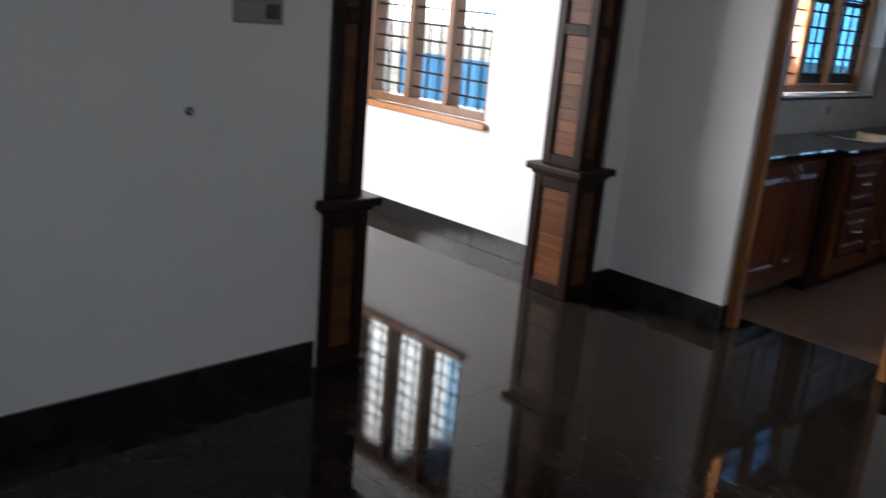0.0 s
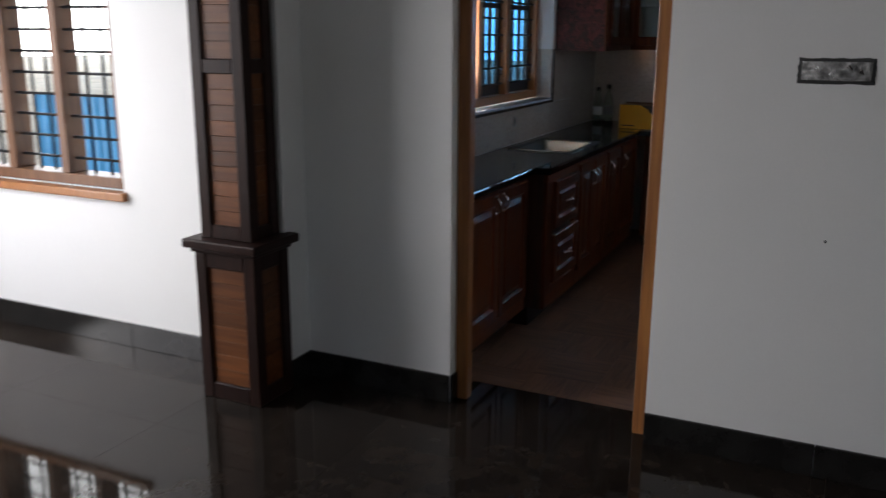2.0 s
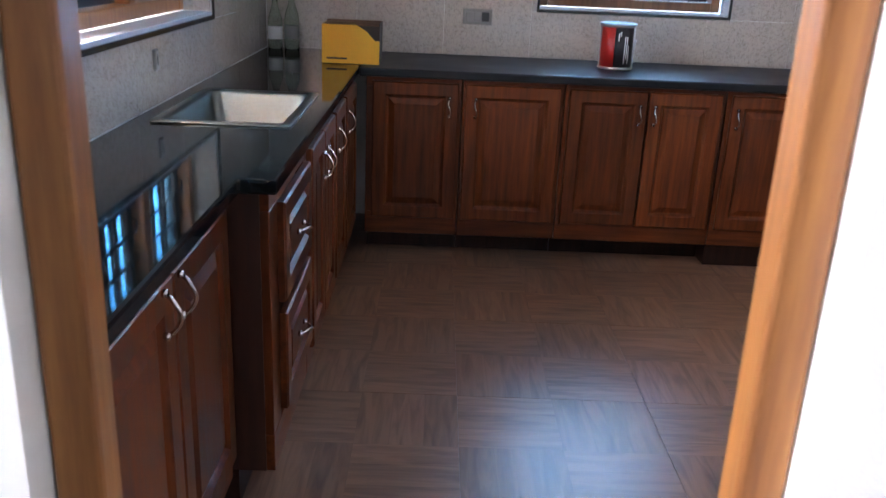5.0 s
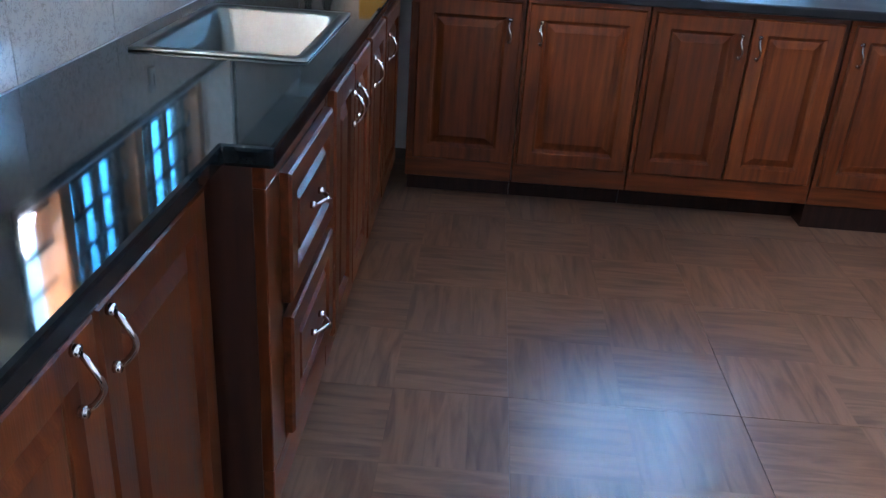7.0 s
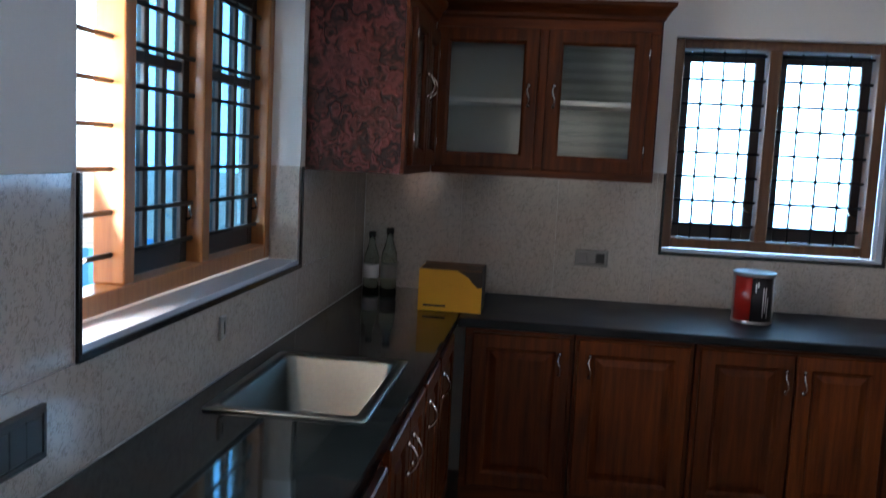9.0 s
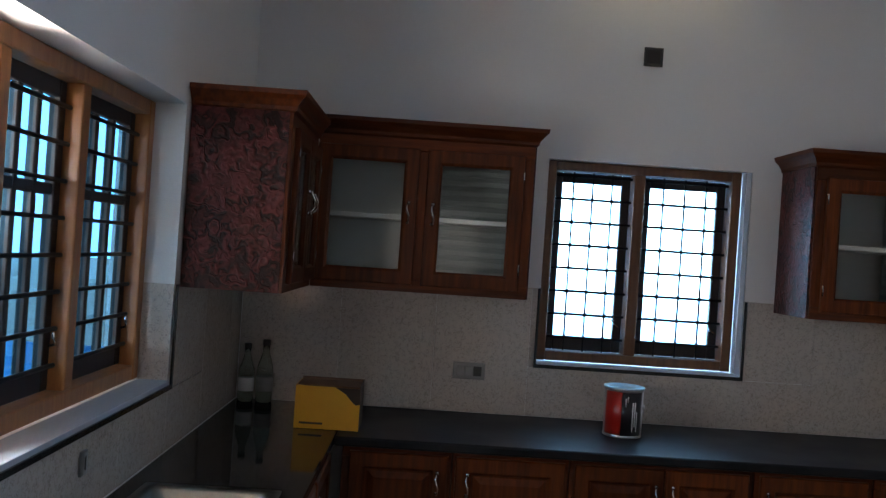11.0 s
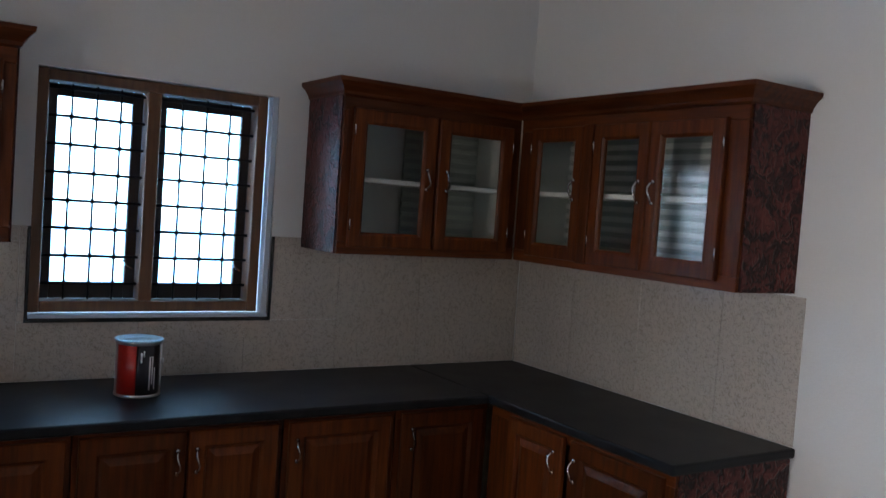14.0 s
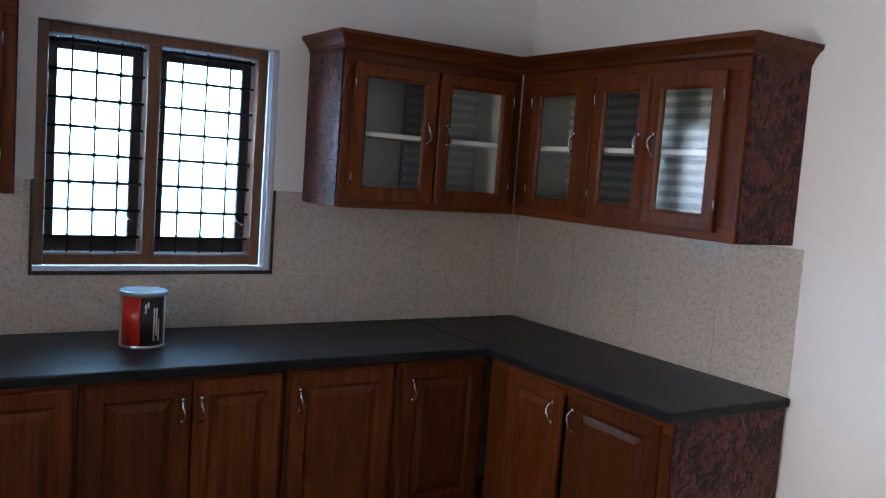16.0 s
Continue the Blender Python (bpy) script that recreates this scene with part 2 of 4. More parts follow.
def parquet_tile():
    """Matt ceramic tile with a printed basket weave of planks, blocks of 0.3 m and planks of 0.1 m."""
    m = bpy.data.materials.new("parquet_print_tile")
    m.use_nodes = True
    nt = m.node_tree
    b = nt.nodes["Principled BSDF"]
    tc = nt.nodes.new("ShaderNodeTexCoord")
    sep = nt.nodes.new("ShaderNodeSeparateXYZ")
    nt.links.new(tc.outputs["Object"], sep.inputs[0])
    oi = nt.nodes.new("ShaderNodeObjectInfo")

    def mathn(op, a, c=0.0, d=None):
        n = nt.nodes.new("ShaderNodeMath")
        n.operation = op
        for k, v in enumerate((a, c)):
            if isinstance(v, (int, float)):
                n.inputs[k].default_value = v
            else:
                nt.links.new(v, n.inputs[k])
        return n.outputs[0]

    bx, by = mathn("FLOOR", mathn("DIVIDE", sep.outputs[0], 0.3)), mathn("FLOOR", mathn("DIVIDE", sep.outputs[1], 0.3))
    par = mathn("ABSOLUTE", mathn("MODULO", mathn("ADD", bx, by), 2.0))

    def pick(p, q):
        n = nt.nodes.new("ShaderNodeMix")
        n.data_type = "FLOAT"
        nt.links.new(par, n.inputs["Factor"])
        nt.links.new(p, n.inputs["A"])
        nt.links.new(q, n.inputs["B"])
        return n.outputs["Result"]

    across, along = pick(sep.outputs[0], sep.outputs[1]), pick(sep.outputs[1], sep.outputs[0])
    plank = mathn("FLOOR", mathn("DIVIDE", across, 0.1))
    comb = nt.nodes.new("ShaderNodeCombineXYZ")
    nt.links.new(mathn("ADD", plank, mathn("MULTIPLY", bx, 7.3)), comb.inputs[0])
    nt.links.new(mathn("ADD", par, mathn("MULTIPLY", by, 3.1)), comb.inputs[1])
    nt.links.new(mathn("MULTIPLY", oi.outputs["Random"], 50.0), comb.inputs[2])
    wh = nt.nodes.new("ShaderNodeTexWhiteNoise")
    nt.links.new(comb.outputs[0], wh.inputs["Vector"])
    cv = nt.nodes.new("ShaderNodeCombineXYZ")
    nt.links.new(mathn("MULTIPLY", across, 34.0), cv.inputs[0])
    nt.links.new(mathn("MULTIPLY", along, 4.0), cv.inputs[1])
    nt.links.new(mathn("MULTIPLY", wh.outputs["Value"], 40.0), cv.inputs[2])
    gr = nt.nodes.new("ShaderNodeTexNoise")
    gr.inputs["Scale"].default_value = 1.0
    gr.inputs["Detail"].default_value = 6
    gr.inputs["Distortion"].default_value = 0.8
    nt.links.new(cv.outputs[0], gr.inputs["Vector"])
    ramp = nt.nodes.new("ShaderNodeValToRGB")
    e = ramp.color_ramp.elements
    e[0].position, e[0].color = 0.28, (0.112, 0.056, 0.034, 1)
    e[1].position, e[1].color = 0.60, (0.226, 0.125, 0.078, 1)
    nt.links.new(gr.outputs["Fac"], ramp.inputs["Fac"])
    hsv = nt.nodes.new("ShaderNodeHueSaturation")
    tone = nt.nodes.new("ShaderNodeMapRange")
    tone.inputs["To Min"].default_value, tone.inputs["To Max"].default_value = 0.86, 1.12
    nt.links.new(wh.outputs["Value"], tone.inputs["Value"])
    # plank joints
    fr = mathn("ABSOLUTE", mathn("SUBTRACT", mathn("FRACT", mathn("DIVIDE", across, 0.1)), 0.5))
    edge = nt.nodes.new("ShaderNodeMapRange")
    edge.inputs["From Min"].default_value, edge.inputs["From Max"].default_value = 0.47, 0.5
    edge.inputs["To Min"].default_value, edge.inputs["To Max"].default_value = 1.0, 0.84
    nt.links.new(fr, edge.inputs["Value"])
    nt.links.new(mathn("MULTIPLY", tone.outputs[0], edge.outputs[0]), hsv.inputs["Value"])
    nt.links.new(ramp.outputs["Color"], hsv.inputs["Color"])
    nt.links.new(hsv.outputs[0], b.inputs["Base Color"])
    geo = nt.nodes.new("ShaderNodeNewGeometry")
    rip = nt.nodes.new("ShaderNodeTexNoise")
    rip.inputs["Scale"].default_value = 16.0
    rip.inputs["Detail"].default_value = 3
    nt.links.new(geo.outputs["Position"], rip.inputs["Vector"])
    ro = nt.nodes.new("ShaderNodeMapRange")
    ro.inputs["To Min"].default_value, ro.inputs["To Max"].default_value = 0.27, 0.40
    nt.links.new(gr.outputs["Fac"], ro.inputs["Value"])
    nt.links.new(ro.outputs[0], b.inputs["Roughness"])
    bp = nt.nodes.new("ShaderNodeBump")
    bp.inputs["Strength"].default_value = 0.22
    bp.inputs["Distance"].default_value = 0.0011
    nt.links.new(mathn("ADD", gr.outputs["Fac"], mathn("MULTIPLY", rip.outputs["Fac"], 1.6)), bp.inputs["Height"])
    nt.links.new(bp.outputs[0], b.inputs["Normal"])
    return m


BURL = burl()
TILE = squiggle_tile()
PARQUET = parquet_tile()
YELLOW = mat("yellow_carton", (0.68, 0.34, 0.010), 0.55, scale=6, amount=0.05, fine=90, bump=0.01)
CARTON = mat("brown_carton", (0.16, 0.085, 0.045), 0.85, scale=8, amount=0.12, fine=120, bump=0.02)
CARTON_D = mat("dark_print", (0.030, 0.017, 0.012), 0.6, scale=8, amount=0.12, fine=120, bump=0.01)
RED = mat("red_label", (0.42, 0.022, 0.016), 0.3, scale=8, amount=0.06, fine=90, bump=0.0)
BLACKLBL = mat("black_label", (0.016, 0.016, 0.022), 0.3, scale=8, amount=0.1, fine=90, bump=0.0)
WHITE = mat("white_print", (0.75, 0.75, 0.75), 0.45, scale=8, amount=0.04, fine=90, bump=0.0)
LID = mat("pale_blue_tin_lid", (0.42, 0.60, 0.68), 0.3, metal=0.3, scale=8, amount=0.06, fine=90, bump=0.0)
TIN = mat("tin", (0.55, 0.55, 0.56), 0.3, metal=0.9, scale=12, amount=0.06, fine=90, bump=0.0)
BOTTLE = glass("bottle_glass", (0.78, 0.90, 0.82))
CAP = mat("dark_cap", (0.02, 0.016, 0.014), 0.45, scale=20, amount=0.1, fine=90, bump=0.0)
SHELF = mat("white_shelf_board", (0.70, 0.71, 0.70), 0.45, scale=6, amount=0.03, fine=90, bump=0.0)
SLAT = mat("grey_slat", (0.52, 0.55, 0.52), 0.4, scale=6, amount=0.06, fine=90, bump=0.0)
SLAT_GREY = mat("dull_grey_slat", (0.36, 0.40, 0.38), 0.4, scale=6, amount=0.08, fine=90, bump=0.0)
SLAT_BACK = mat("dark_green_back", (0.27, 0.315, 0.295), 0.5, scale=6, amount=0.1, fine=90, bump=0.0)
BACKDROP = glow("bright_hazy_sky", (0.42, 0.73, 1.0), 5.5)
BACKDROP_W = glow("bright_western_sky", (1.0, 0.96, 0.90), 16.0)


# ---- mesh helpers ----
def box(bm, x0, x1, y0, y1, z0, z1, bev=0.0, seg=1):
    vs = [bm.verts.new((x, y, z)) for x in (x0, x1) for y in (y0, y1) for z in (z0, z1)]
    fs = [bm.faces.new([vs[i] for i in q]) for q in ((0, 1, 3, 2), (4, 6, 7, 5), (0, 4, 5, 1), (2, 3, 7, 6), (0, 2, 6, 4), (1, 5, 7, 3))]
    if bev:
        es = list({e for f in fs for e in f.edges})
        bmesh.ops.bevel(bm, geom=es, offset=bev, segments=seg, affect="EDGES", profile=0.5)
    return bm


def cube(*a, **k):
    return box(bmesh.new(), *a, **k)


def link(name, bm, material, parent=None, label="", smooth=False):
    bmesh.ops.recalc_face_normals(bm, faces=bm.faces)
    me = bpy.data.meshes.new(name)
    bm.to_mesh(me)
    bm.free()
    me.materials.append(material)
    if smooth:
        for p in me.polygons:
            p.use_smooth = True
    ob = new(name, me)
    if parent:
        ob.parent = parent
    if label:
        ob["label"] = label
    return ob


def part(name, bm, material, parent, label="", smooth=False):
    return link(name, bm, material, parent, label, smooth)


def thing(name, m, label, category, group="", kind=""):
    ob = new(name)
    ob.empty_display_size = 0.1
    ob.matrix_world = m
    return tagged(ob, label, category, group, kind)


def structure(name, bm, material, label="", category=""):
    return tagged(link(name, bm, material), label, category, "", "structure")


def rings(bm, w, h, steps, x0=0.0, z0=0.0, cap=True, back=0.0):
    """A panel that faces -y: nested rectangles (inset, y) joined by faces; cap fills the middle."""
    loops = []
    for inset, y in steps:
        loops.append([bm.verts.new(p) for p in ((x0 + inset, y, z0 + inset), (x0 + w - inset, y, z0 + inset), (x0 + w - inset, y, z0 + h - inset), (x0 + inset, y, z0 + h - inset))])
    for a, b in zip(loops, loops[1:]):
        for i in range(4):
            j = (i + 1) % 4
            bm.faces.new((a[i], a[j], b[j], b[i]))
    if cap:
        bm.faces.new(loops[-1])
        bm.faces.new(list(reversed(loops[0])))
    return bm


def tube(bm, pts, r, n=8, closed=True):
    """A round rod along points."""
    pts = [Vector(p) for p in pts]
    prev = None
    up = Vector((0, 0, 1))
    first = None
    for i, p in enumerate(pts):
        d = (pts[min(i + 1, len(pts) - 1)] - pts[max(i - 1, 0)]).normalized()
        side = d.cross(up)
        if side.length < 1e-3:
            side = d.cross(Vector((1, 0, 0)))
        side.normalize()
        other = d.cross(side).normalized()
        ring = [bm.verts.new(p + r * (math.cos(a) * side + math.sin(a) * other)) for a in [2 * math.pi * k / n for k in range(n)]]
        if prev:
            for k in range(n):
                bm.faces.new((prev[k], prev[(k + 1) % n], ring[(k + 1) % n], ring[k]))
        else:
            first = ring
        prev = ring
    bm.faces.new(first)
    bm.faces.new(list(reversed(prev)))
    return bm


def lathe(bm, profile, n=28, cx=0.0, cy=0.0):
    """Turn a profile of (radius, z) round the upright axis."""
    loops = [[bm.verts.new((cx + r * math.cos(2 * math.pi * k / n), cy + r * math.sin(2 * math.pi * k / n), z)) for k in range(n)] for r, z in profile]
    for a, b in zip(loops, loops[1:]):
        for k in range(n):
            bm.faces.new((a[k], a[(k + 1) % n], b[(k + 1) % n], b[k]))
    bm.faces.new(list(reversed(loops[0])))
    bm.faces.new(loops[-1])
    return bm


def wall_with_hole(name, axis, face, back, lo, hi, z1, holes, material, label=""):
    """A wall between the planes face and back along the other axis from lo to hi, with rectangular openings (a, b, z0, z1)."""
    bm = bmesh.new()
    cuts = sorted({lo, hi, *[h[0] for h in holes], *[h[1] for h in holes]})
    f0, f1 = min(face, back), max(face, back)
    for a, b in zip(cuts, cuts[1:]):
        spans = sorted([(h[2], h[3]) for h in holes if h[0] <= a and b <= h[1]])
        z = 0.0
        for s0, s1 in [*spans, (z1, z1)]:
            if s0 > z + 1e-6:
                if axis == "x":
                    box(bm, f0, f1, a, b, z, s0)
                else:
                    box(bm, a, b, f0, f1, z, s0)
            z = s1
    bmesh.ops.remove_doubles(bm, verts=bm.verts, dist=1e-5)
    return structure(name, bm, material, label or "white painted plaster wall", "wall")


# ---- the setting ----
XE, H = 3.622, 3.03
KW = (-2.432, -1.045, 1.072, 1.995)   # kitchen west window: y0, y1, z0, z1
NW = (1.346, 2.278, 1.088, 2.022)   # kitchen north window: x0, x1, z0, z1
DW = (-2.41, -1.197, 0.74, 1.94)    # dining window: x0, x1, z0, z1
YF = -3.612                         # hall face of the door wall
HX = -0.238                        # hall west wall face
DX0, DX1 = 0.452, 1.262              # door opening

wall_with_hole("wall_kitchen_west", "x", 0.0, -0.22, -3.42, 0.22, H, [KW], WALL)
wall_with_hole("wall_kitchen_north", "y", 0.0, 0.22, 0.0, XE, H, [NW], WALL)
wall_with_hole("wall_kitchen_east", "x", XE, XE + 0.2, -3.42, 0.22, H, [], WALL)
wall_with_hole("wall_door", "y", YF, -3.42, HX - 0.2, 5.5, H, [(DX0, DX1, 0.0, 2.1)], WALL)
wall_with_hole("wall_stub", "x", HX, HX - 0.2, -3.772, YF, H, [], WALL)
wall_with_hole("wall_over_opening", "x", HX, HX - 0.2, -5.343, -4.005, H, [(-5.343, -4.005, 0.0, 2.35)], WALL)
wall_with_hole("wall_hall_west", "x", HX, HX - 0.2, -10.0, -5.56, H, [], WALL)
wall_with_hole("wall_hall_south", "y", -10.0, -10.2, HX - 0.2, 5.7, H, [(0.2, 1.8, 1.0, 2.2)], WALL)
wall_with_hole("wall_hall_east", "x", 5.5, 5.7, -10.0, -3.42, H, [(-7.1, -5.5, 1.0, 2.2)], WALL)
wall_with_hole("wall_dining_north", "y", -3.695, -3.47, -2.84, HX - 0.2, H, [DW], WALL)
wall_with_hole("wall_dining_west", "x", -2.6, -2.84, -7.5, -3.695, H, [(-5.75, -4.55, 0.4, 2.4)], WALL)
wall_with_hole("wall_dining_south", "y", -7.5, -7.7, -2.84, HX - 0.2, H, [], WALL)

floor_bed = structure("floor", cube(-2.9, 5.75, -10.25, 0.25, -0.2, -0.012), DARK_GROUT, "dark bed of the polished tile floor", "floor")
kitchen_bed = structure("floor_kitchen", cube(0, XE, -3.612, 0, -0.012, -0.003), FLOOR_GROUT, "brown grouted bed of the parquet-print tile floor", "floor")
structure("ceiling", cube(-2.9, 5.75, -10.25, 0.25, H, H + 0.15), CEIL, "plain white painted ceiling", "ceiling")

# outside
structure("ground", cube(-60, 60, -60, 60, -0.6, -0.45), GROUND, "bare sandy ground round the house", "ground")
structure("backdrop_north", cube(-60, 60, 54, 54.2, -0.5, 45), BACKDROP, "bright hazy sky to the north", "backdrop")
structure("backdrop_west", cube(-58, -57.8, -58, 58, -0.5, 45), BACKDROP_W, "bright hazy sky to the west", "backdrop")


def blue_fence(x0, x1, y, top):
    ob = thing("blue_fence", pose(x0, y, -0.45), "blue painted corrugated sheet fence behind the house", "fence")
    n = max(1, round((x1 - x0) / 0.8))
    w = (x1 - x0) / n
    for i in range(n):
        bm = bmesh.new()
        k = 10
        pts = [(i * w + w * j / k * 0.995, 0.02 if j % 2 else 0.0) for j in range(k + 1)]
        lo = [bm.verts.new((x, yy, 0.0)) for x, yy in pts]
        hi = [bm.verts.new((x, yy, top + 0.45)) for x, yy in pts]
        for j in range(k):
            bm.faces.new((lo[j], lo[j + 1], hi[j + 1], hi[j]))
        g = bmesh.ops.extrude_face_region(bm, geom=bm.faces[:])
        bmesh.ops.translate(bm, vec=(0, 0.004, 0), verts=[v for v in g["geom"] if isinstance(v, bmesh.types.BMVert)])
        part("sheet", bm, BLUE_SHEET, ob)
    for i in range(n + 1):
        part("post", cube(i * w - 0.03, i * w + 0.03, 0.03, 0.09, 0.0, top + 0.40, bev=0.005), IRON, ob)
    return ob


blue_fence(-9.0, -2.4, 2.3, 0.62)
blue_fence(-2.4, -0.8, 2.3, 0.72)
blue_fence(-0.8, 5.6, 2.3, 0.62)


# ---- skirting ----
def skirting(name, axis, face, out, lo, hi):
    """Black skirting tiles 0.12 m high along a wall; out: +1 or -1, the side of the room."""
    ob = tagged(new(name), "black polished skirting tiles along the wall", "skirting", "", "structure")
    n = max(1, round((hi - lo) / 0.6))
    w = (hi - lo) / n
    f0, f1 = sorted((face, face + out * 0.013))
    for i in range(n):
        a, b = lo + i * w + 0.0008, lo + (i + 1) * w - 0.0008
        bm = cube(f0, f1, a, b, 0.0, 0.12, bev=0.002) if axis == "x" else cube(a, b, f0, f1, 0.0, 0.12, bev=0.002)
        part("skirting_tile", bm, SKIRT, ob)


skirting("baseboard_hall_west", "x", HX, 1, -9.9, -5.58)
skirting("baseboard_hall_stub", "x", HX, 1, -3.762, YF - 0.013)
skirting("baseboard_door_west", "y", YF, -1, HX, DX0)
skirting("baseboard_door_return", "x", DX0, 1, YF, YF + 0.05)
skirting("baseboard_door_east", "y", YF, -1, DX1, 5.4)
skirting("baseboard_dining_north", "y", -3.695, -1, -2.587, HX - 0.29)
skirting("baseboard_dining_west", "x", -2.6, 1, -5.8, -3.695)
skirting("baseboard_kitchen_east", "x", XE, -1, -2.35, -1.71)


# ---- wooden pillars of the opening ----
def pillar(y0, y1, faces):
    x0, x1 = HX - 0.281, HX + 0.017
    cx, cy = (x0 + x1) / 2, (y0 + y1) / 2
    hx, hy = (x1 - x0) / 2, (y1 - y0) / 2
    ob = thing("pillar", pose(cx, cy, 0), "square dark wooden pillar with teak plank panels beside the opening", "pillar", "pillars of the opening")
    part("core", cube(-hx + 0.056, hx - 0.056, -hy + 0.056, hy - 0.056, 0, 2.35), DARK_WOOD, ob)
    part("collar", box(cube(-hx - 0.035, hx + 0.035, -hy - 0.035, hy + 0.035, 0.652, 0.69, bev=0.008, seg=2), -hx - 0.012, hx + 0.012, -hy - 0.012, hy + 0.012, 0.632, 0.652, bev=0.008, seg=2), DARK_WOOD, ob, "dark moulded collar")
    for z0, z1, inset in ((0.0, 0.632, 0.0), (0.69, 2.35, 0.022)):
        for sx in (-1, 1):
            for sy in (-1, 1):
                ax, ay = sx * (hx - inset), sy * (hy - inset)
                part("post", cube(min(ax, ax - sx * 0.055), max(ax, ax - sx * 0.055), min(ay, ay - sy * 0.055), max(ay, ay - sy * 0.055), z0, z1, bev=0.004), DARK_WOOD, ob)
    zs = {0.0: ((0.07, 0.57),), 0.69: ((0.745, 1.345), (1.40, 1.80), (1.855, 2.28))}
    for key, spans in zs.items():
        inset = 0.0 if key == 0.0 else 0.022
        ends = [key, *[v for s in spans for v in s], 0.632 if key == 0.0 else 2.35]
        for a, b in zip(ends[0::2], ends[1::2]):
            for sx in (-1, 1):
                f = sx * (hx - inset - 0.003)
                part("rail", cube(min(f, f - sx * 0.03), max(f, f - sx * 0.03), -hy + inset + 0.056, hy - inset - 0.056, a, b, bev=0.003), DARK_WOOD, ob)
            for sy in (-1, 1):
                f = sy * (hy - inset - 0.003)
                part("rail", cube(-hx + inset + 0.056, hx - inset - 0.056, min(f, f - sy * 0.03), max(f, f - sy * 0.03), a, b, bev=0.003), DARK_WOOD, ob)
        for a, b in spans:
            n = max(3, round((b - a) / 0.062))
            for i in range(n):
                p, q = a + (b - a) * i / n + 0.0006, a + (b - a) * (i + 1) / n - 0.0006
                if "e" in faces:
                    part("plank", cube(hx - inset - 0.03, hx - inset - 0.014, -hy + inset + 0.056, hy - inset - 0.056, p, q, bev=0.0008), TEAK_PANEL, ob)
                if "s" in faces:
                    part("plank", cube(-hx + inset + 0.056, hx - inset - 0.056, -hy + inset + 0.014, -hy + inset + 0.03, p, q, bev=0.0008), TEAK_PANEL, ob)
                if "n" in faces:
                    part("plank", cube(-hx + inset + 0.056, hx - inset - 0.056, hy - inset - 0.03, hy - inset - 0.014, p, q, bev=0.0008), TEAK_PANEL, ob)
    return ob


pillar(-4.005, -3.772, "es")
pillar(-5.56, -5.343, "en")
structure("trim_lintel", cube(HX - 0.23, HX + 0.012, -5.343, -4.005, 2.30, 2.35, bev=0.004), DARK_WOOD, "dark wooden lintel over the opening", "lintel")

# ---- kitchen door frame, no leaf ----
door = thing("door_1", pose(0, 0, 0), "orange-brown teak door frame without a leaf", "door frame", "", "structure")
fy0, fy1 = YF + 0.05, YF + 0.105
part("jamb", cube(DX0 + 0.002, DX0 + 0.056, fy0, fy1, 0, 2.1, bev=0.006, seg=2), JAMB_TEAK, door)
part("jamb", cube(DX1 - 0.056, DX1 - 0.002, fy0, fy1, 0, 2.1, bev=0.006, seg=2), JAMB_TEAK, door)
part("head", cube(DX0 + 0.056, DX1 - 0.056, fy0 + 0.001, fy1 - 0.001, 2.04, 2.098, bev=0.006, seg=2), JAMB_TEAK, door)


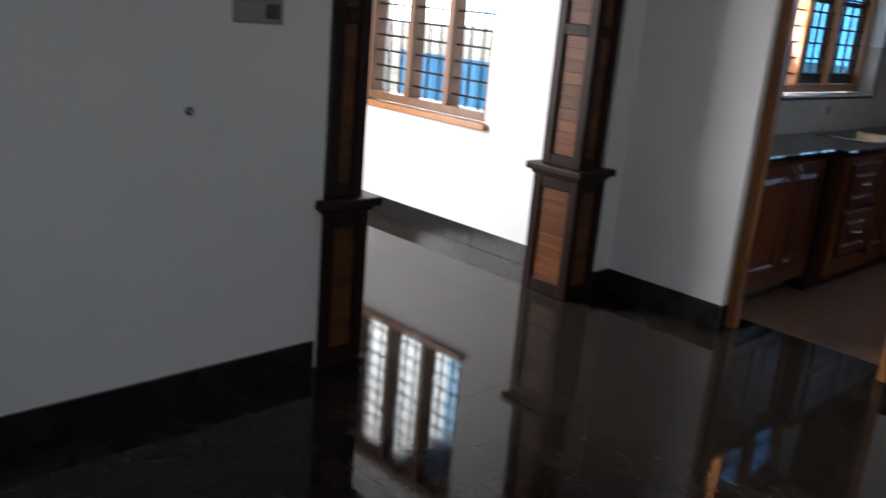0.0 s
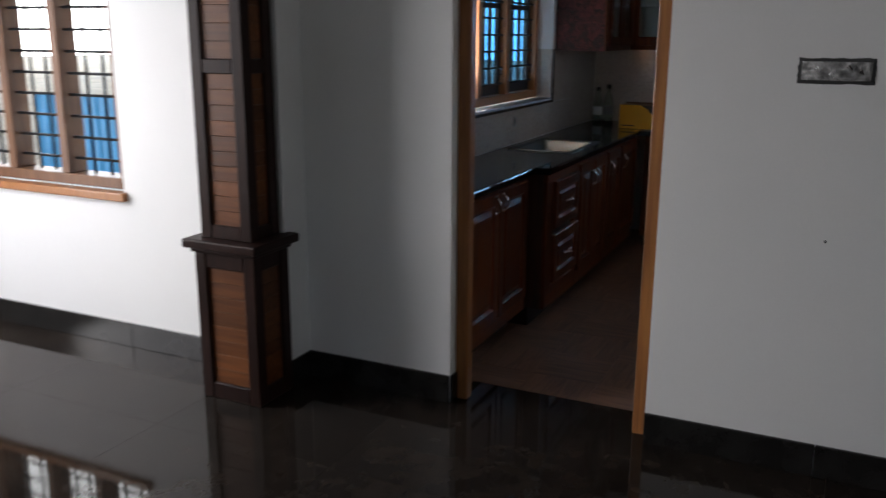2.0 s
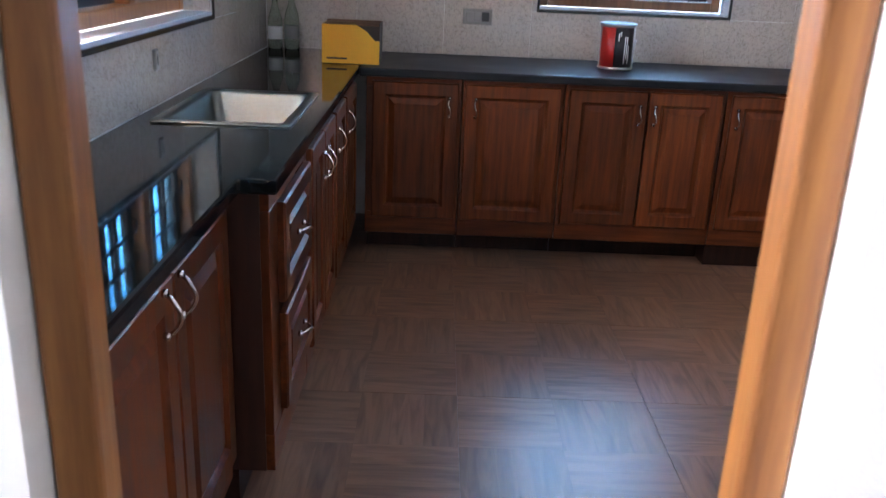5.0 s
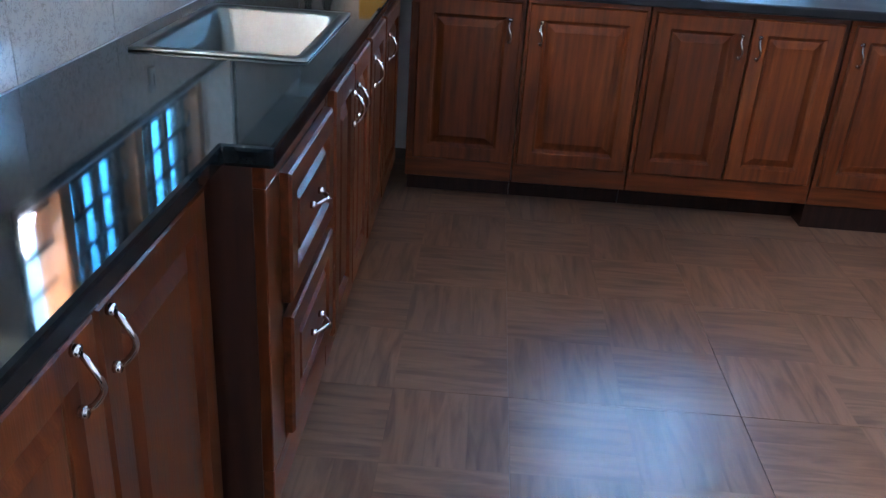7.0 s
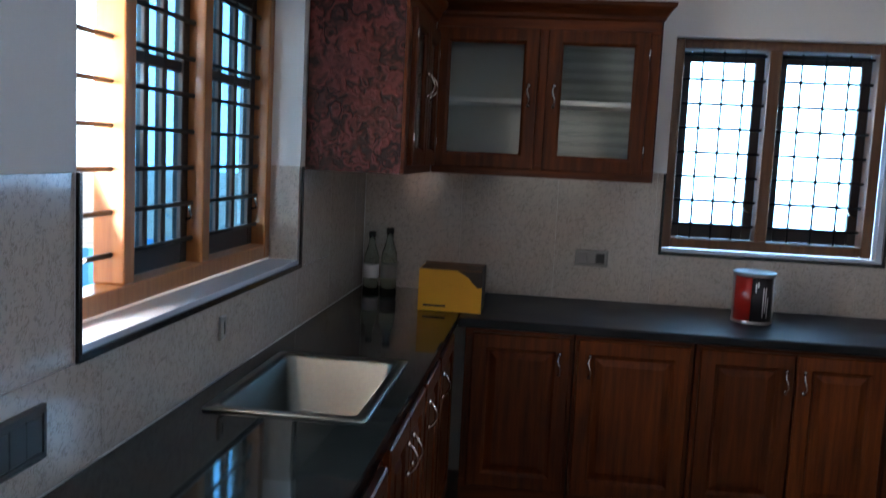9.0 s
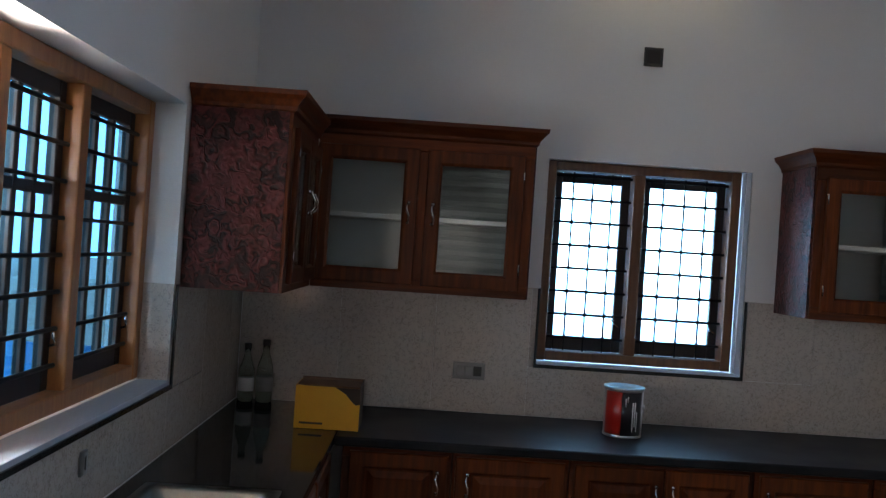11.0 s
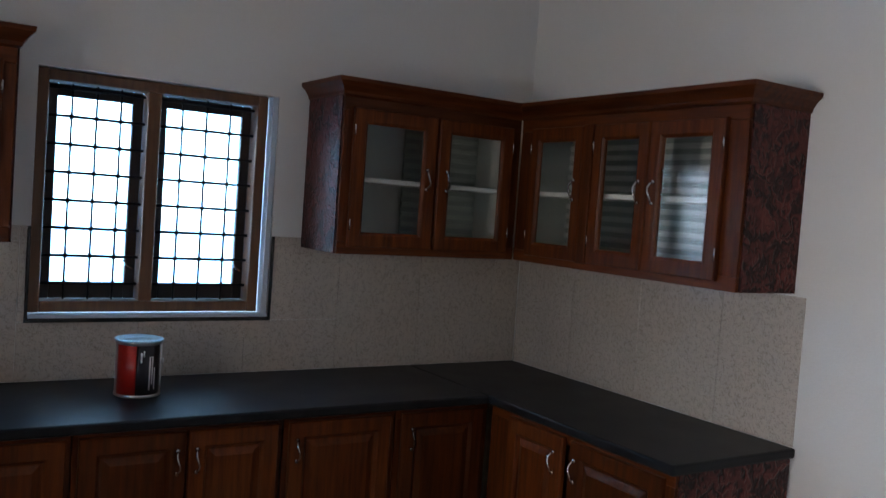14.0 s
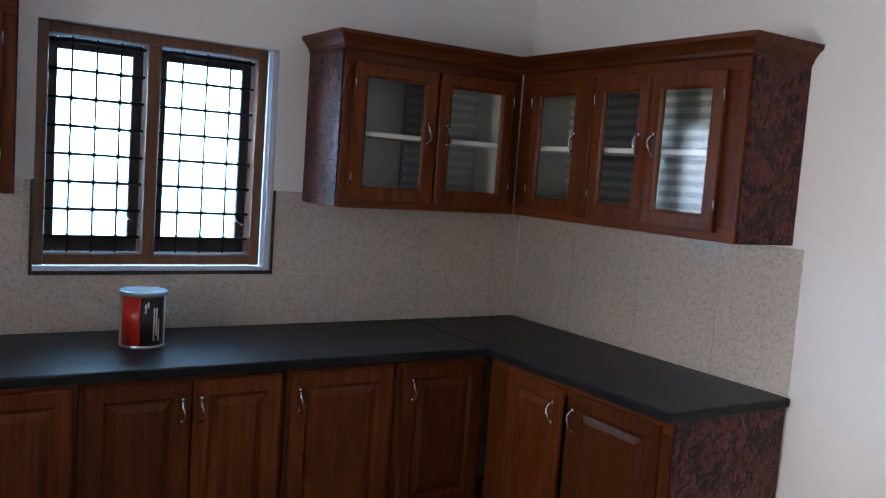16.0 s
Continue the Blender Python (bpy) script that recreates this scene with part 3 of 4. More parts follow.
# ---- windows ----
def window(name, m, w, h, mullions, depth, label, n_h, n_v, leaves, frame_w=0.05, muntins=0, glazing=None, wood=TEAK, phase=0.7, bar=0.0066, rod=0.0042, knots=0, pitch=None):
    """A wooden window in its own frame: x along the wall, +y to the outside, z up from the sill. leaves: 'closed' or '' for each bay."""
    ob = thing(name, m, label, "window", "", "structure")
    part("window_frame", cube(0.001, frame_w, 0, depth, 0.001, h - 0.001, bev=0.005, seg=2), wood, ob)
    part("window_frame", cube(w - frame_w, w - 0.001, 0, depth, 0.001, h - 0.001, bev=0.005, seg=2), wood, ob)
    part("head", cube(frame_w, w - frame_w, 0.001, depth - 0.001, h - frame_w, h - 0.002, bev=0.005, seg=2), wood, ob)
    part("window_sill", cube(frame_w, w - frame_w, 0.001, depth - 0.001, 0.002, frame_w, bev=0.005, seg=2), wood, ob)
    for c in mullions:
        part("mullion", cube(c - 0.026, c + 0.026, 0.002, depth - 0.002, frame_w, h - frame_w, bev=0.005, seg=2), wood, ob)
    edges = [frame_w, *[v for c in mullions for v in (c - 0.026, c + 0.026)], w - frame_w]
    pitch = pitch or (h - 2 * frame_w) / (n_h + 0.4)
    for k, leaf in enumerate(leaves):
        a, b = edges[2 * k], edges[2 * k + 1]
        for i in range(n_h):
            z = frame_w + pitch * (i + phase)
            part("grille_bar", tube(bmesh.new(), [(a, depth * 0.45, z), (b, depth * 0.45, z)], bar, 6), IRON, ob, "", True)
        for i in range(n_v):
            x = a + (b - a) * (i + 1) / (n_v + 1)
            bm = tube(bmesh.new(), [(x, depth * 0.45 + 0.008, frame_w), (x, depth * 0.45 + 0.008, h - frame_w)], rod, 6)
            for j in range(knots):
                z = frame_w + pitch * (j + phase)
                tube(bm, [(x, depth * 0.45 + 0.006, z - 0.010), (x, depth * 0.45 + 0.006, z - 0.004), (x, depth * 0.45 + 0.006, z + 0.004), (x, depth * 0.45 + 0.006, z + 0.010)], 0.0085, 6)
            part("grille_rod", bm, IRON, ob, "", True)
        if not leaf:
            continue
        lw, lh = b - a, h - 2 * frame_w
        sash = new("sash")
        sash.parent = ob
        sash.empty_display_size = 0.05
        y0 = depth - 0.034
        sash.matrix_basis = pose(a, y0, frame_w)
        st = 0.042
        part("stile", cube(0.002, st, 0, 0.03, 0.002, lh - 0.002, bev=0.003), SHUTTER, sash)
        part("stile", cube(lw - st, lw - 0.002, 0, 0.03, 0.002, lh - 0.002, bev=0.003), SHUTTER, sash)
        part("rail", cube(st, lw - st, 0.001, 0.029, 0.002, st + 0.02, bev=0.003), SHUTTER, sash)
        part("rail", cube(st, lw - st, 0.001, 0.029, lh - st - 0.006, lh - 0.002, bev=0.003), SHUTTER, sash)
        pane = part("pane", cube(st - 0.004, lw - st + 0.004, 0.012, 0.016, st + 0.015, lh - st - 0.002), glazing or GLASS, sash)
        for i in range(muntins):
            x = st + (lw - 2 * st) * (i + 1) / (muntins + 1)
            part("muntin", cube(x - 0.012, x + 0.012, 0.002, 0.028, st + 0.02, lh - st - 0.006, bev=0.003), SHUTTER, sash)
        if muntins:
            part("cross_rail", cube(st, lw - st, 0.003, 0.027, lh * 0.63, lh * 0.63 + 0.03, bev=0.003), SHUTTER, sash)
        pane.visible_shadow = False
        if leaf:
            part("latch", tube(bmesh.new(), [(lw - 0.02, -0.004, 0.12), (lw - 0.02, -0.022, 0.125), (lw - 0.045, -0.028, 0.14), (lw - 0.055, -0.028, 0.16)], 0.004, 6), CHROME, sash, "chrome window stay", True)
    return ob


# kitchen north window, frame set 0.04 behind the wall face
window("window_1", pose(NW[0], 0.045, NW[2] + 0.012), NW[1] - NW[0] - 0.03, NW[3] - NW[2] - 0.012, [0.432], 0.11, "teak kitchen window with dark shutters and an iron grille", 8, 3, ["closed", "closed"], 0.045, wood=BROWN_TEAK, phase=0.6, knots=8, pitch=0.107)
# kitchen west window, seen from inside: x runs north
window("window_2", pose(-0.10, KW[0] + 0.0, KW[2] + 0.012, 0, 0, 90), KW[1] - KW[0], KW[3] - KW[2] - 0.012, [0.40, 0.84], 0.08, "three-bay teak kitchen window with black iron bars", 8, 0, ["", "closed", "closed"], 0.05, 2, TINTED)
# dining window
window("window_3", pose(DW[0], -3.66, DW[2] + 0.03), DW[1] - DW[0], DW[3] - DW[2] - 0.03, [0.43, 0.80], 0.12, "three-bay teak dining window with black iron bars", 10, 2, ["", "", ""], 0.055, wood=BROWN_TEAK, bar=0.0075, rod=0.0075)
structure("window_sill_dining", cube(DW[0] - 0.06, DW[1] + 0.02, -3.73, -3.662, DW[2] - 0.012, DW[2] + 0.028, bev=0.006, seg=2), TEAK, "teak window board under the dining window", "window sill")


def reveal(name, pieces):
    """White marble lining of a window opening, tinted with the sky's blue light, with a black bead on the edge of its
    lower part.
    """
    ob = tagged(new(name), "white marble window lining, blue sky light in its colour, with a black edge bead", "window lining", "", "structure")
    for kind, c in pieces:
        part("lining" if kind == "w" else "bead", cube(*c, bev=0.0015), SILL if kind == "w" else BEAD, ob)
    return ob


x0, x1, z0, z1 = NW
reveal("trim_window_north", [("w", (x0, x1, -0.004, 0.045, z0 - 0.004, z0 + 0.011)), ("w", (x1 - 0.028, x1 - 0.004, -0.003, 0.045, z0 + 0.011, z1 - 0.004)), ("b", (x0 - 0.012, x1 + 0.012, -0.012, -0.0045, z0 - 0.018, z0 - 0.002)), ("b", (x1 + 0.0, x1 + 0.012, -0.012, -0.0045, z0 - 0.002, 1.43)), ("b", (x0 - 0.012, x0, -0.012, -0.0045, z0 - 0.002, 1.43))])
y0, y1, z0, z1 = KW
reveal("trim_window_west", [("w", (-0.099, 0.004, y0, y1, z0 - 0.004, z0 + 0.011)), ("b", (0.0045, 0.013, y0 - 0.012, y1 + 0.012, z0 - 0.018, z0 - 0.002)), ("b", (0.0045, 0.013, y1, y1 + 0.012, z0 - 0.002, 1.40)), ("b", (0.0045, 0.013, y0 - 0.012, y0, z0 - 0.002, 1.40))])
structure("trim_reveal_tile", cube(-0.099, 0.0, y1 - 0.008, y1 - 0.0005, z0 + 0.012, 1.40), TILE, "beige tile lining of the window side", "tile")


# ---- worktop: one U of black granite with a cut-out for the sink ----
SINK = (0.095, 0.430, -2.000, -1.450)


def slab(parent, xs, ys, keep, material, label):
    """A granite slab out of a grid of cells, with rounded edges."""
    bm = bmesh.new()
    z = 0.85
    for a, b in zip(xs, xs[1:]):
        for c, d in zip(ys, ys[1:]):
            if keep((a + b) / 2, (c + d) / 2):
                bm.faces.new([bm.verts.new(p) for p in ((a, c, z), (b, c, z), (b, d, z), (a, d, z))])
    bmesh.ops.remove_doubles(bm, verts=bm.verts, dist=1e-5)
    g = bmesh.ops.extrude_face_region(bm, geom=bm.faces[:])
    bmesh.ops.translate(bm, vec=(0, 0, -0.036), verts=[v for v in g["geom"] if isinstance(v, bmesh.types.BMVert)])
    bmesh.ops.recalc_face_normals(bm, faces=bm.faces)
    sharp = [e for e in bm.edges if len(e.link_faces) == 2 and abs(e.link_faces[0].normal.dot(e.link_faces[1].normal)) < 0.5]
    bmesh.ops.bevel(bm, geom=sharp, offset=0.008, segments=2, affect="EDGES", profile=0.5)
    return part("slab", bm, material, parent, label)


worktop = thing("worktop", pose(0, 0, 0), "black granite worktop in a U along three walls", "worktop")
slab(worktop, [0.004, SINK[0], SINK[1], 0.442, 0.522], [-3.415, -2.585, SINK[2], SINK[3], -0.004], lambda x, y: not (SINK[0] < x < SINK[1] and SINK[2] < y < SINK[3]) and not (x > 0.442 and y < -2.585), GRANITE, "polished granite slab with the sink cut-out")
slab(worktop, [0.5225, 3.0], [-0.668, -0.004], lambda x, y: True, GRANITE_DUSTY, "dusty granite slab under the north window")
slab(worktop, [3.0005, XE - 0.004], [-1.660, -0.004], lambda x, y: True, GRANITE_DUSTY, "dusty granite slab along the east wall")


# ---- cabinets ----
def handle(parent, x, z, upright=True, size=0.088):
    """A bowed chrome pull, a little waisted, with two round feet."""
    bm = bmesh.new()
    pts = []
    for i in range(11):
        u = i / 10
        s = (u - 0.5) * size
        out = -0.006 - 0.024 * math.sin(math.pi * u) ** 0.7
        sway = 0.005 * math.sin(2 * math.pi * u)
        pts.append((x + sway, out, z + s) if upright else (x + s, out, z + sway))
    tube(bm, pts, 0.0042, 8)
    for s in (-0.5, 0.5):
        c = (x, z + s * size) if upright else (x + s * size, z)
        tube(bm, [(c[0], 0.0, c[1]), (c[0], -0.010, c[1])], 0.0075, 8)
    return part("handle", bm, CHROME, parent, "bowed chrome handle", True)


def panel_door(parent, name, x0, x1, z0, z1, hx=None, hz=None, across=False):
    """A door or drawer front, raised panel in a moulded frame. Front plane at y = -0.02."""
    w, h = x1 - x0, z1 - z0
    st = min(0.062, 0.22 * h)
    steps = [(0.0, -0.001), (0.0, -0.016), (0.005, -0.021), (st - 0.008, -0.021), (st, -0.014), (st + 0.004, -0.009), (st + 0.010, -0.009), (st + 0.034 if h > 0.3 else st + 0.022, -0.019)]
    ob = part(name, rings(bmesh.new(), w, h, steps, x0, z0), MAHOG if not across else MAHOG_H, parent)
    if hx is not None:
        handle(ob, hx, hz, not across, 0.078).matrix_basis = Matrix.Translation((0, -0.02, 0))
    return ob


def glass_door(parent, x0, x1, z0, z1, hx=None, hz=None):
    w, h = x1 - x0, z1 - z0
    st = 0.062
    steps = [(0.0, -0.001), (0.0, -0.016), (0.004, -0.021), (st - 0.012, -0.021), (st - 0.004, -0.016), (st, -0.012), (st, -0.001), (0.0, -0.001)]
    ob = part("door", rings(bmesh.new(), w, h, steps, x0, z0, cap=False), MAHOG, parent)
    g = part("pane", cube(x0 + st - 0.006, x1 - st + 0.006, -0.010, -0.006, z0 + st - 0.006, z1 - st + 0.006), CABINET_GLASS, ob, "clear glass pane")
    g.visible_shadow = False
    if hx is not None:
        handle(ob, hx, hz, True, 0.08).matrix_basis = Matrix.Translation((0, -0.02, 0))
    for zz in (z0 + 0.09, z1 - 0.09):
        xx = x0 + 0.003 if (hx or 0) > (x0 + x1) / 2 else x1 - 0.003
        part("hinge", tube(bmesh.new(), [(xx, -0.022, zz - 0.022), (xx, -0.022, zz + 0.022)], 0.0035, 6), CHROME, ob, "", True)
    return ob


def base_unit(m, w, depth, doors, label, drawers=(), h=0.812, top=0.812, end=False, toe=0.09, hz=0.69):
    """A floor cabinet; x along the front, front at y = 0, +y into the wall. doors: (x0, x1, handle x)."""
    ob = thing("base_cabinet", m, label, "cabinet", "kitchen base cabinets")
    bz = 0.10
    e = 0.019 if top < h else 0.001
    part("carcass", cube(e, w - e, 0.022, depth, bz, top), MAHOG_DARK, ob)
    # near-black wood paints the shadow under the doors onto the plinth
    part("toe_kick", cube(0.001, w - 0.001, toe, depth - 0.02, 0.0, bz), DARK_WOOD, ob, "recessed plinth with its shade put into the dark colour")
    if top < h:
        part("side_panel", cube(0.0015, 0.018, 0.0225, depth, bz, top), MAHOG, ob)
        part("side_panel", cube(w - 0.018, w - 0.0015, 0.0225, depth, bz, top), MAHOG, ob)
    xs = sorted({0.0, w, *[v for d in doors for v in d[:2]], *[v for d in drawers for v in d[:2]]})
    st = 0.03
    part("top_rail", cube(0.001, w - 0.001, 0.0, 0.022, h - 0.045, h, bev=0.002), MAHOG_H, ob)
    part("bottom_rail", cube(0.001, w - 0.001, 0.0, 0.022, bz, bz + 0.10, bev=0.002), MAHOG_H, ob)
    part("stile", cube(0.001, max(st, xs[1] + 0.01), 0.0005, 0.0225, bz + 0.10, h - 0.045, bev=0.002), MAHOG, ob)
    part("stile", cube(min(w - st, xs[-2] - 0.01), w - 0.001, 0.0005, 0.0225, bz + 0.10, h - 0.045, bev=0.002), MAHOG, ob)
    for x0, x1, hx in doors:
        panel_door(ob, "door", x0, x1, bz + 0.08, h - 0.02, hx, hz)
    if end:
        part("end_panel", cube(w, w + 0.006, 0.012, depth, 0.02, h, bev=0.001), BURL, ob, "crumpled dark red laminate end panel")
    for x0, x1, z0, z1 in drawers:
        panel_door(ob, "drawer", x0, x1, z0, z1, (x0 + x1) / 2, (z0 + z1) / 2, True)
    return ob


# north run, fronts at y = -0.615
N0 = -0.615
base_unit(pose(0.55, N0, 0), 0.420, 0.59, [(0.03, 0.405, 0.366)], "dark mahogany base cabinet with one raised-panel door", toe=0.12)
base_unit(pose(0.972, N0, 0), 0.446, 0.59, [(0.012, 0.430, 0.058)], "dark mahogany base cabinet with one raised-panel door", toe=0.12)
base_unit(pose(1.420, N0, 0), 0.708, 0.59, [(0.018, 0.361, 0.329), (0.366, 0.688, 0.394)], "dark mahogany base cabinet with two raised-panel doors", toe=0.12)
base_unit(pose(2.130, N0, 0), 0.462, 0.59, [(0.020, 0.437, 0.048)], "dark mahogany base cabinet with one raised-panel door down to the floor", toe=0.012)
base_unit(pose(2.594, N0, 0), 0.441, 0.59, [(0.024, 0.408, 0.066)], "dark mahogany base cabinet with one raised-panel door in the corner", toe=0.012)
# east run, fronts at x = 3.04, seen from the west
base_unit(pose(3.04, -0.64, 0, 0, 0, -90), 1.0, 0.57, [(0.14, 0.474, 0.432), (0.515, 0.962, 0.549)], "dark mahogany base cabinet with a red laminate end", end=True)
# west run, fronts at x = 0.497, seen from the east
base_unit(pose(0.497, -2.028, 0, 0, 0, 90), 0.576, 0.48, [(0.015, 0.28, 0.245), (0.286, 0.56, 0.32)], "mahogany sink cabinet with two raised-panel doors", top=0.66)
base_unit(pose(0.497, -1.45, 0, 0, 0, 90), 0.80, 0.48, [(0.018, 0.33, 0.052), (0.36, 0.76, 0.395)], "mahogany base cabinet with two raised-panel doors")
base_unit(pose(0.497, -2.55, 0, 0, 0, 90), 0.52, 0.48, [], "mahogany drawer cabinet with two deep drawers", [(0.09, 0.505, 0.515, 0.765), (0.09, 0.505, 0.225, 0.485)])
base_unit(pose(0.400, -3.41, 0, 0, 0, 90), 0.83, 0.385, [(0.01, 0.403, 0.345), (0.409, 0.795, 0.435)], "mahogany base cabinet with two raised-panel doors under the worktop", hz=0.74)


def crown(bm, w, depth, z, left, right):
    """A stepped moulding round the front and the free sides of a wall cabinet."""
    prof = [(0.0, 0.0), (0.012, 0.008), (0.014, 0.02), (0.03, 0.042), (0.046, 0.056), (0.048, 0.072), (0.0, 0.072)]
    l, r = (1 if left else 0), (1 if right else 0)
    loops = []
    for o, dz in prof:
        loops.append([bm.verts.new(p) for p in ((-o * l, depth, z + dz), (-o * l, -o, z + dz), (w + o * r, -o, z + dz), (w + o * r, depth, z + dz))])
    for a, b in zip(loops, loops[1:]):
        for i in range(3):
            bm.faces.new((a[i], a[i + 1], b[i + 1], b[i]))
    bm.faces.new(loops[-1])
    return bm


def wall_unit(m, w, depth, doors, label, posts=(), left=False, right=False, slats=(), slat=SLAT, divider=None, h=0.636):
    """A hung cabinet; x along the front, front at y = 0, bottom at z = 0. left, right: free ends with laminate."""
    ob = thing("wall_cabinet", m, label, "cabinet", "kitchen wall cabinets")
    t = 0.016
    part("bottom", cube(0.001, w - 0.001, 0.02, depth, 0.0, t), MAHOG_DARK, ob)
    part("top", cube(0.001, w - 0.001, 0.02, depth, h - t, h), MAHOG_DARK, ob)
    part("back", cube(t, w - t, depth - 0.008, depth, t, h - t), INSIDE, ob, "pale laminate back")
    part("side", cube(0.001, t, 0.02, depth, t, h - t), INSIDE, ob)
    part("side", cube(w - t, w - 0.001, 0.02, depth, t, h - t), INSIDE, ob)
    part("shelf", cube(t, w - t, 0.03, depth - 0.045, 0.296, 0.316, bev=0.002), SHELF, ob, "white shelf board")
    part("crown", crown(bmesh.new(), w, depth, h - 0.004, left, right), MAHOG_H, ob, "stepped crown moulding")
    part("top_rail", cube(0.001, w - 0.001, 0.0, 0.02, h - 0.055, h, bev=0.002), MAHOG_H, ob)
    part("bottom_rail", cube(0.001, w - 0.001, 0.0, 0.02, 0.0, 0.05, bev=0.002), MAHOG_H, ob)
    for a, b in posts:
        part("stile", cube(max(0.001, a - 0.008), min(w - 0.001, b + 0.008), 0.0005, 0.0205, 0.05, h - 0.055, bev=0.002), MAHOG, ob)
    for free, x in ((left, -0.006), (right, w)):
        if free:
            part("end_panel", cube(x, x + 0.006, 0.012, depth, 0.0, h, bev=0.001), BURL, ob, "crumpled dark red laminate end panel")
    for a, b in slats:
        part("slat_backing", cube(a, b, depth - 0.03, depth - 0.024, t + 0.002, h - t - 0.002), SLAT_BACK, ob, "dark green back behind the slats")
        n = 13
        for i in range(n):
            z = t + 0.01 + (h - 2 * t - 0.02) * i / n
            part("slat", cube(a, b, depth - 0.040, depth - 0.030, z, z + 0.022, bev=0.002), slat, ob)
    for x0, x1, hx in doors:
        glass_door(ob, x0, x1, 0.03, h - 0.045, hx, 0.325)
    if divider:
        part("divider", cube(divider[0], divider[1], -0.026, -0.0005, 0.026, h - 0.041, bev=0.003), MAHOG, ob, "proud upright strip between the doors")
    return ob


ZU = 1.39
wall_unit(pose(0.345, -1.0, ZU, 0, 0, 90), 0.655, 0.34, [(0.05, 0.345, 0.31), (0.348, 0.64, 0.385)], "mahogany wall cabinet with a dark red laminate end", [(0.001, 0.05)], left=True, h=0.610)
wall_unit(pose(0.347, -0.345, ZU), 0.895, 0.34, [(0.002, 0.42, 0.385), (0.453, 0.855, 0.485)], "dark mahogany wall cabinet with two glass doors", [(0.42, 0.453), (0.855, 0.894)], right=True, slats=[(0.45, 0.875)], slat=SLAT_GREY)
wall_unit(pose(2.418, -0.348, ZU), 0.888, 0.343, [(0.04, 0.432, 0.39), (0.447, 0.835, 0.488)], "mahogany wall cabinet with two glass doors beside the window", [(0.001, 0.04), (0.432, 0.447), (0.835, 0.887)], left=True, slats=[(0.46, 0.868)], slat=SLAT_GREY)
wall_unit(pose(3.308, -0.35, ZU, 0, 0, -90), 1.24, 0.313, [(0.10, 0.445, 0.405), (0.506, 0.81, 0.775), (0.814, 1.16, 0.85)], "mahogany wall cabinet with three glass doors in the corner", [(0.001, 0.10), (0.44, 0.495), (1.16, 1.239)], right=True, slats=[(0.02, 1.17)], divider=(0.449, 0.503))


# ---- sink ----
def sink():
    ob = thing("sink", pose(0.2625, -1.725, 0.85), "brushed stainless steel sink set in the granite worktop", "sink")
    w, d = 0.194, 0.299
    bm = bmesh.new()
    loops = []
    for hx, hy, z, r in ((w, d, 0.0015, 0.012), (w, d, 0.006, 0.012), (w - 0.026, d - 0.026, 0.007, 0.02), (w - 0.034, d - 0.034, -0.004, 0.03), (w - 0.046, d - 0.046, -0.15, 0.04), (w - 0.066, d - 0.066, -0.172, 0.05)):
        ring = []
        for sx, sy, a0 in ((1, 1, 0), (-1, 1, 90), (-1, -1, 180), (1, -1, 270)):
            for k in range(5):
                a = radians(a0 + 22.5 * k)
                ring.append(bm.verts.new((sx * (hx - r) + r * math.cos(a), sy * (hy - r) + r * math.sin(a), z)))
        loops.append(ring)
    for a, b in zip(loops, loops[1:]):
        n = len(a)
        for i in range(n):
            bm.faces.new((a[i], a[(i + 1) % n], b[(i + 1) % n], b[i]))
    bm.faces.new(loops[-1])
    part("bowl", bm, STEEL, ob, "", True)
    part("drain", lathe(bmesh.new(), [(0.045, -0.1715), (0.045, -0.168), (0.03, -0.166), (0.028, -0.17)], 20), CHROME, ob, "chrome drain ring", True)
    return ob


sink()


# ---- loose things on the worktop ----
def bottle(x, y, h, r):
    ob = thing("bottle", pose(x, y, 0.85), "empty clear glass bottle with a dark cap in the corner", "bottle", "bottles in the corner")
    bm = lathe(bmesh.new(), [(r * 0.9, 0.0), (r, 0.006), (r, h * 0.50), (r * 0.93, h * 0.58), (r * 0.55, h * 0.74), (r * 0.40, h * 0.82), (r * 0.40, h * 0.93)], 24)
    g = part("glass", bm, BOTTLE, ob, "", True)
    part("label_band", lathe(bmesh.new(), [(r + 0.0006, h * 0.18), (r + 0.0009, h * 0.19), (r + 0.0009, h * 0.40), (r + 0.0006, h * 0.41)], 24), WHITE if h < 0.265 else PLASTIC, ob, "faded paper label", True)
    part("cap", lathe(bmesh.new(), [(r * 0.46, h * 0.91), (r * 0.48, h * 0.92), (r * 0.48, h * 0.99), (r * 0.42, h)], 16), CAP, ob, "dark screw cap", True)


bottle(0.06, -0.075, 0.255, 0.034)
bottle(0.14, -0.07, 0.275, 0.036)


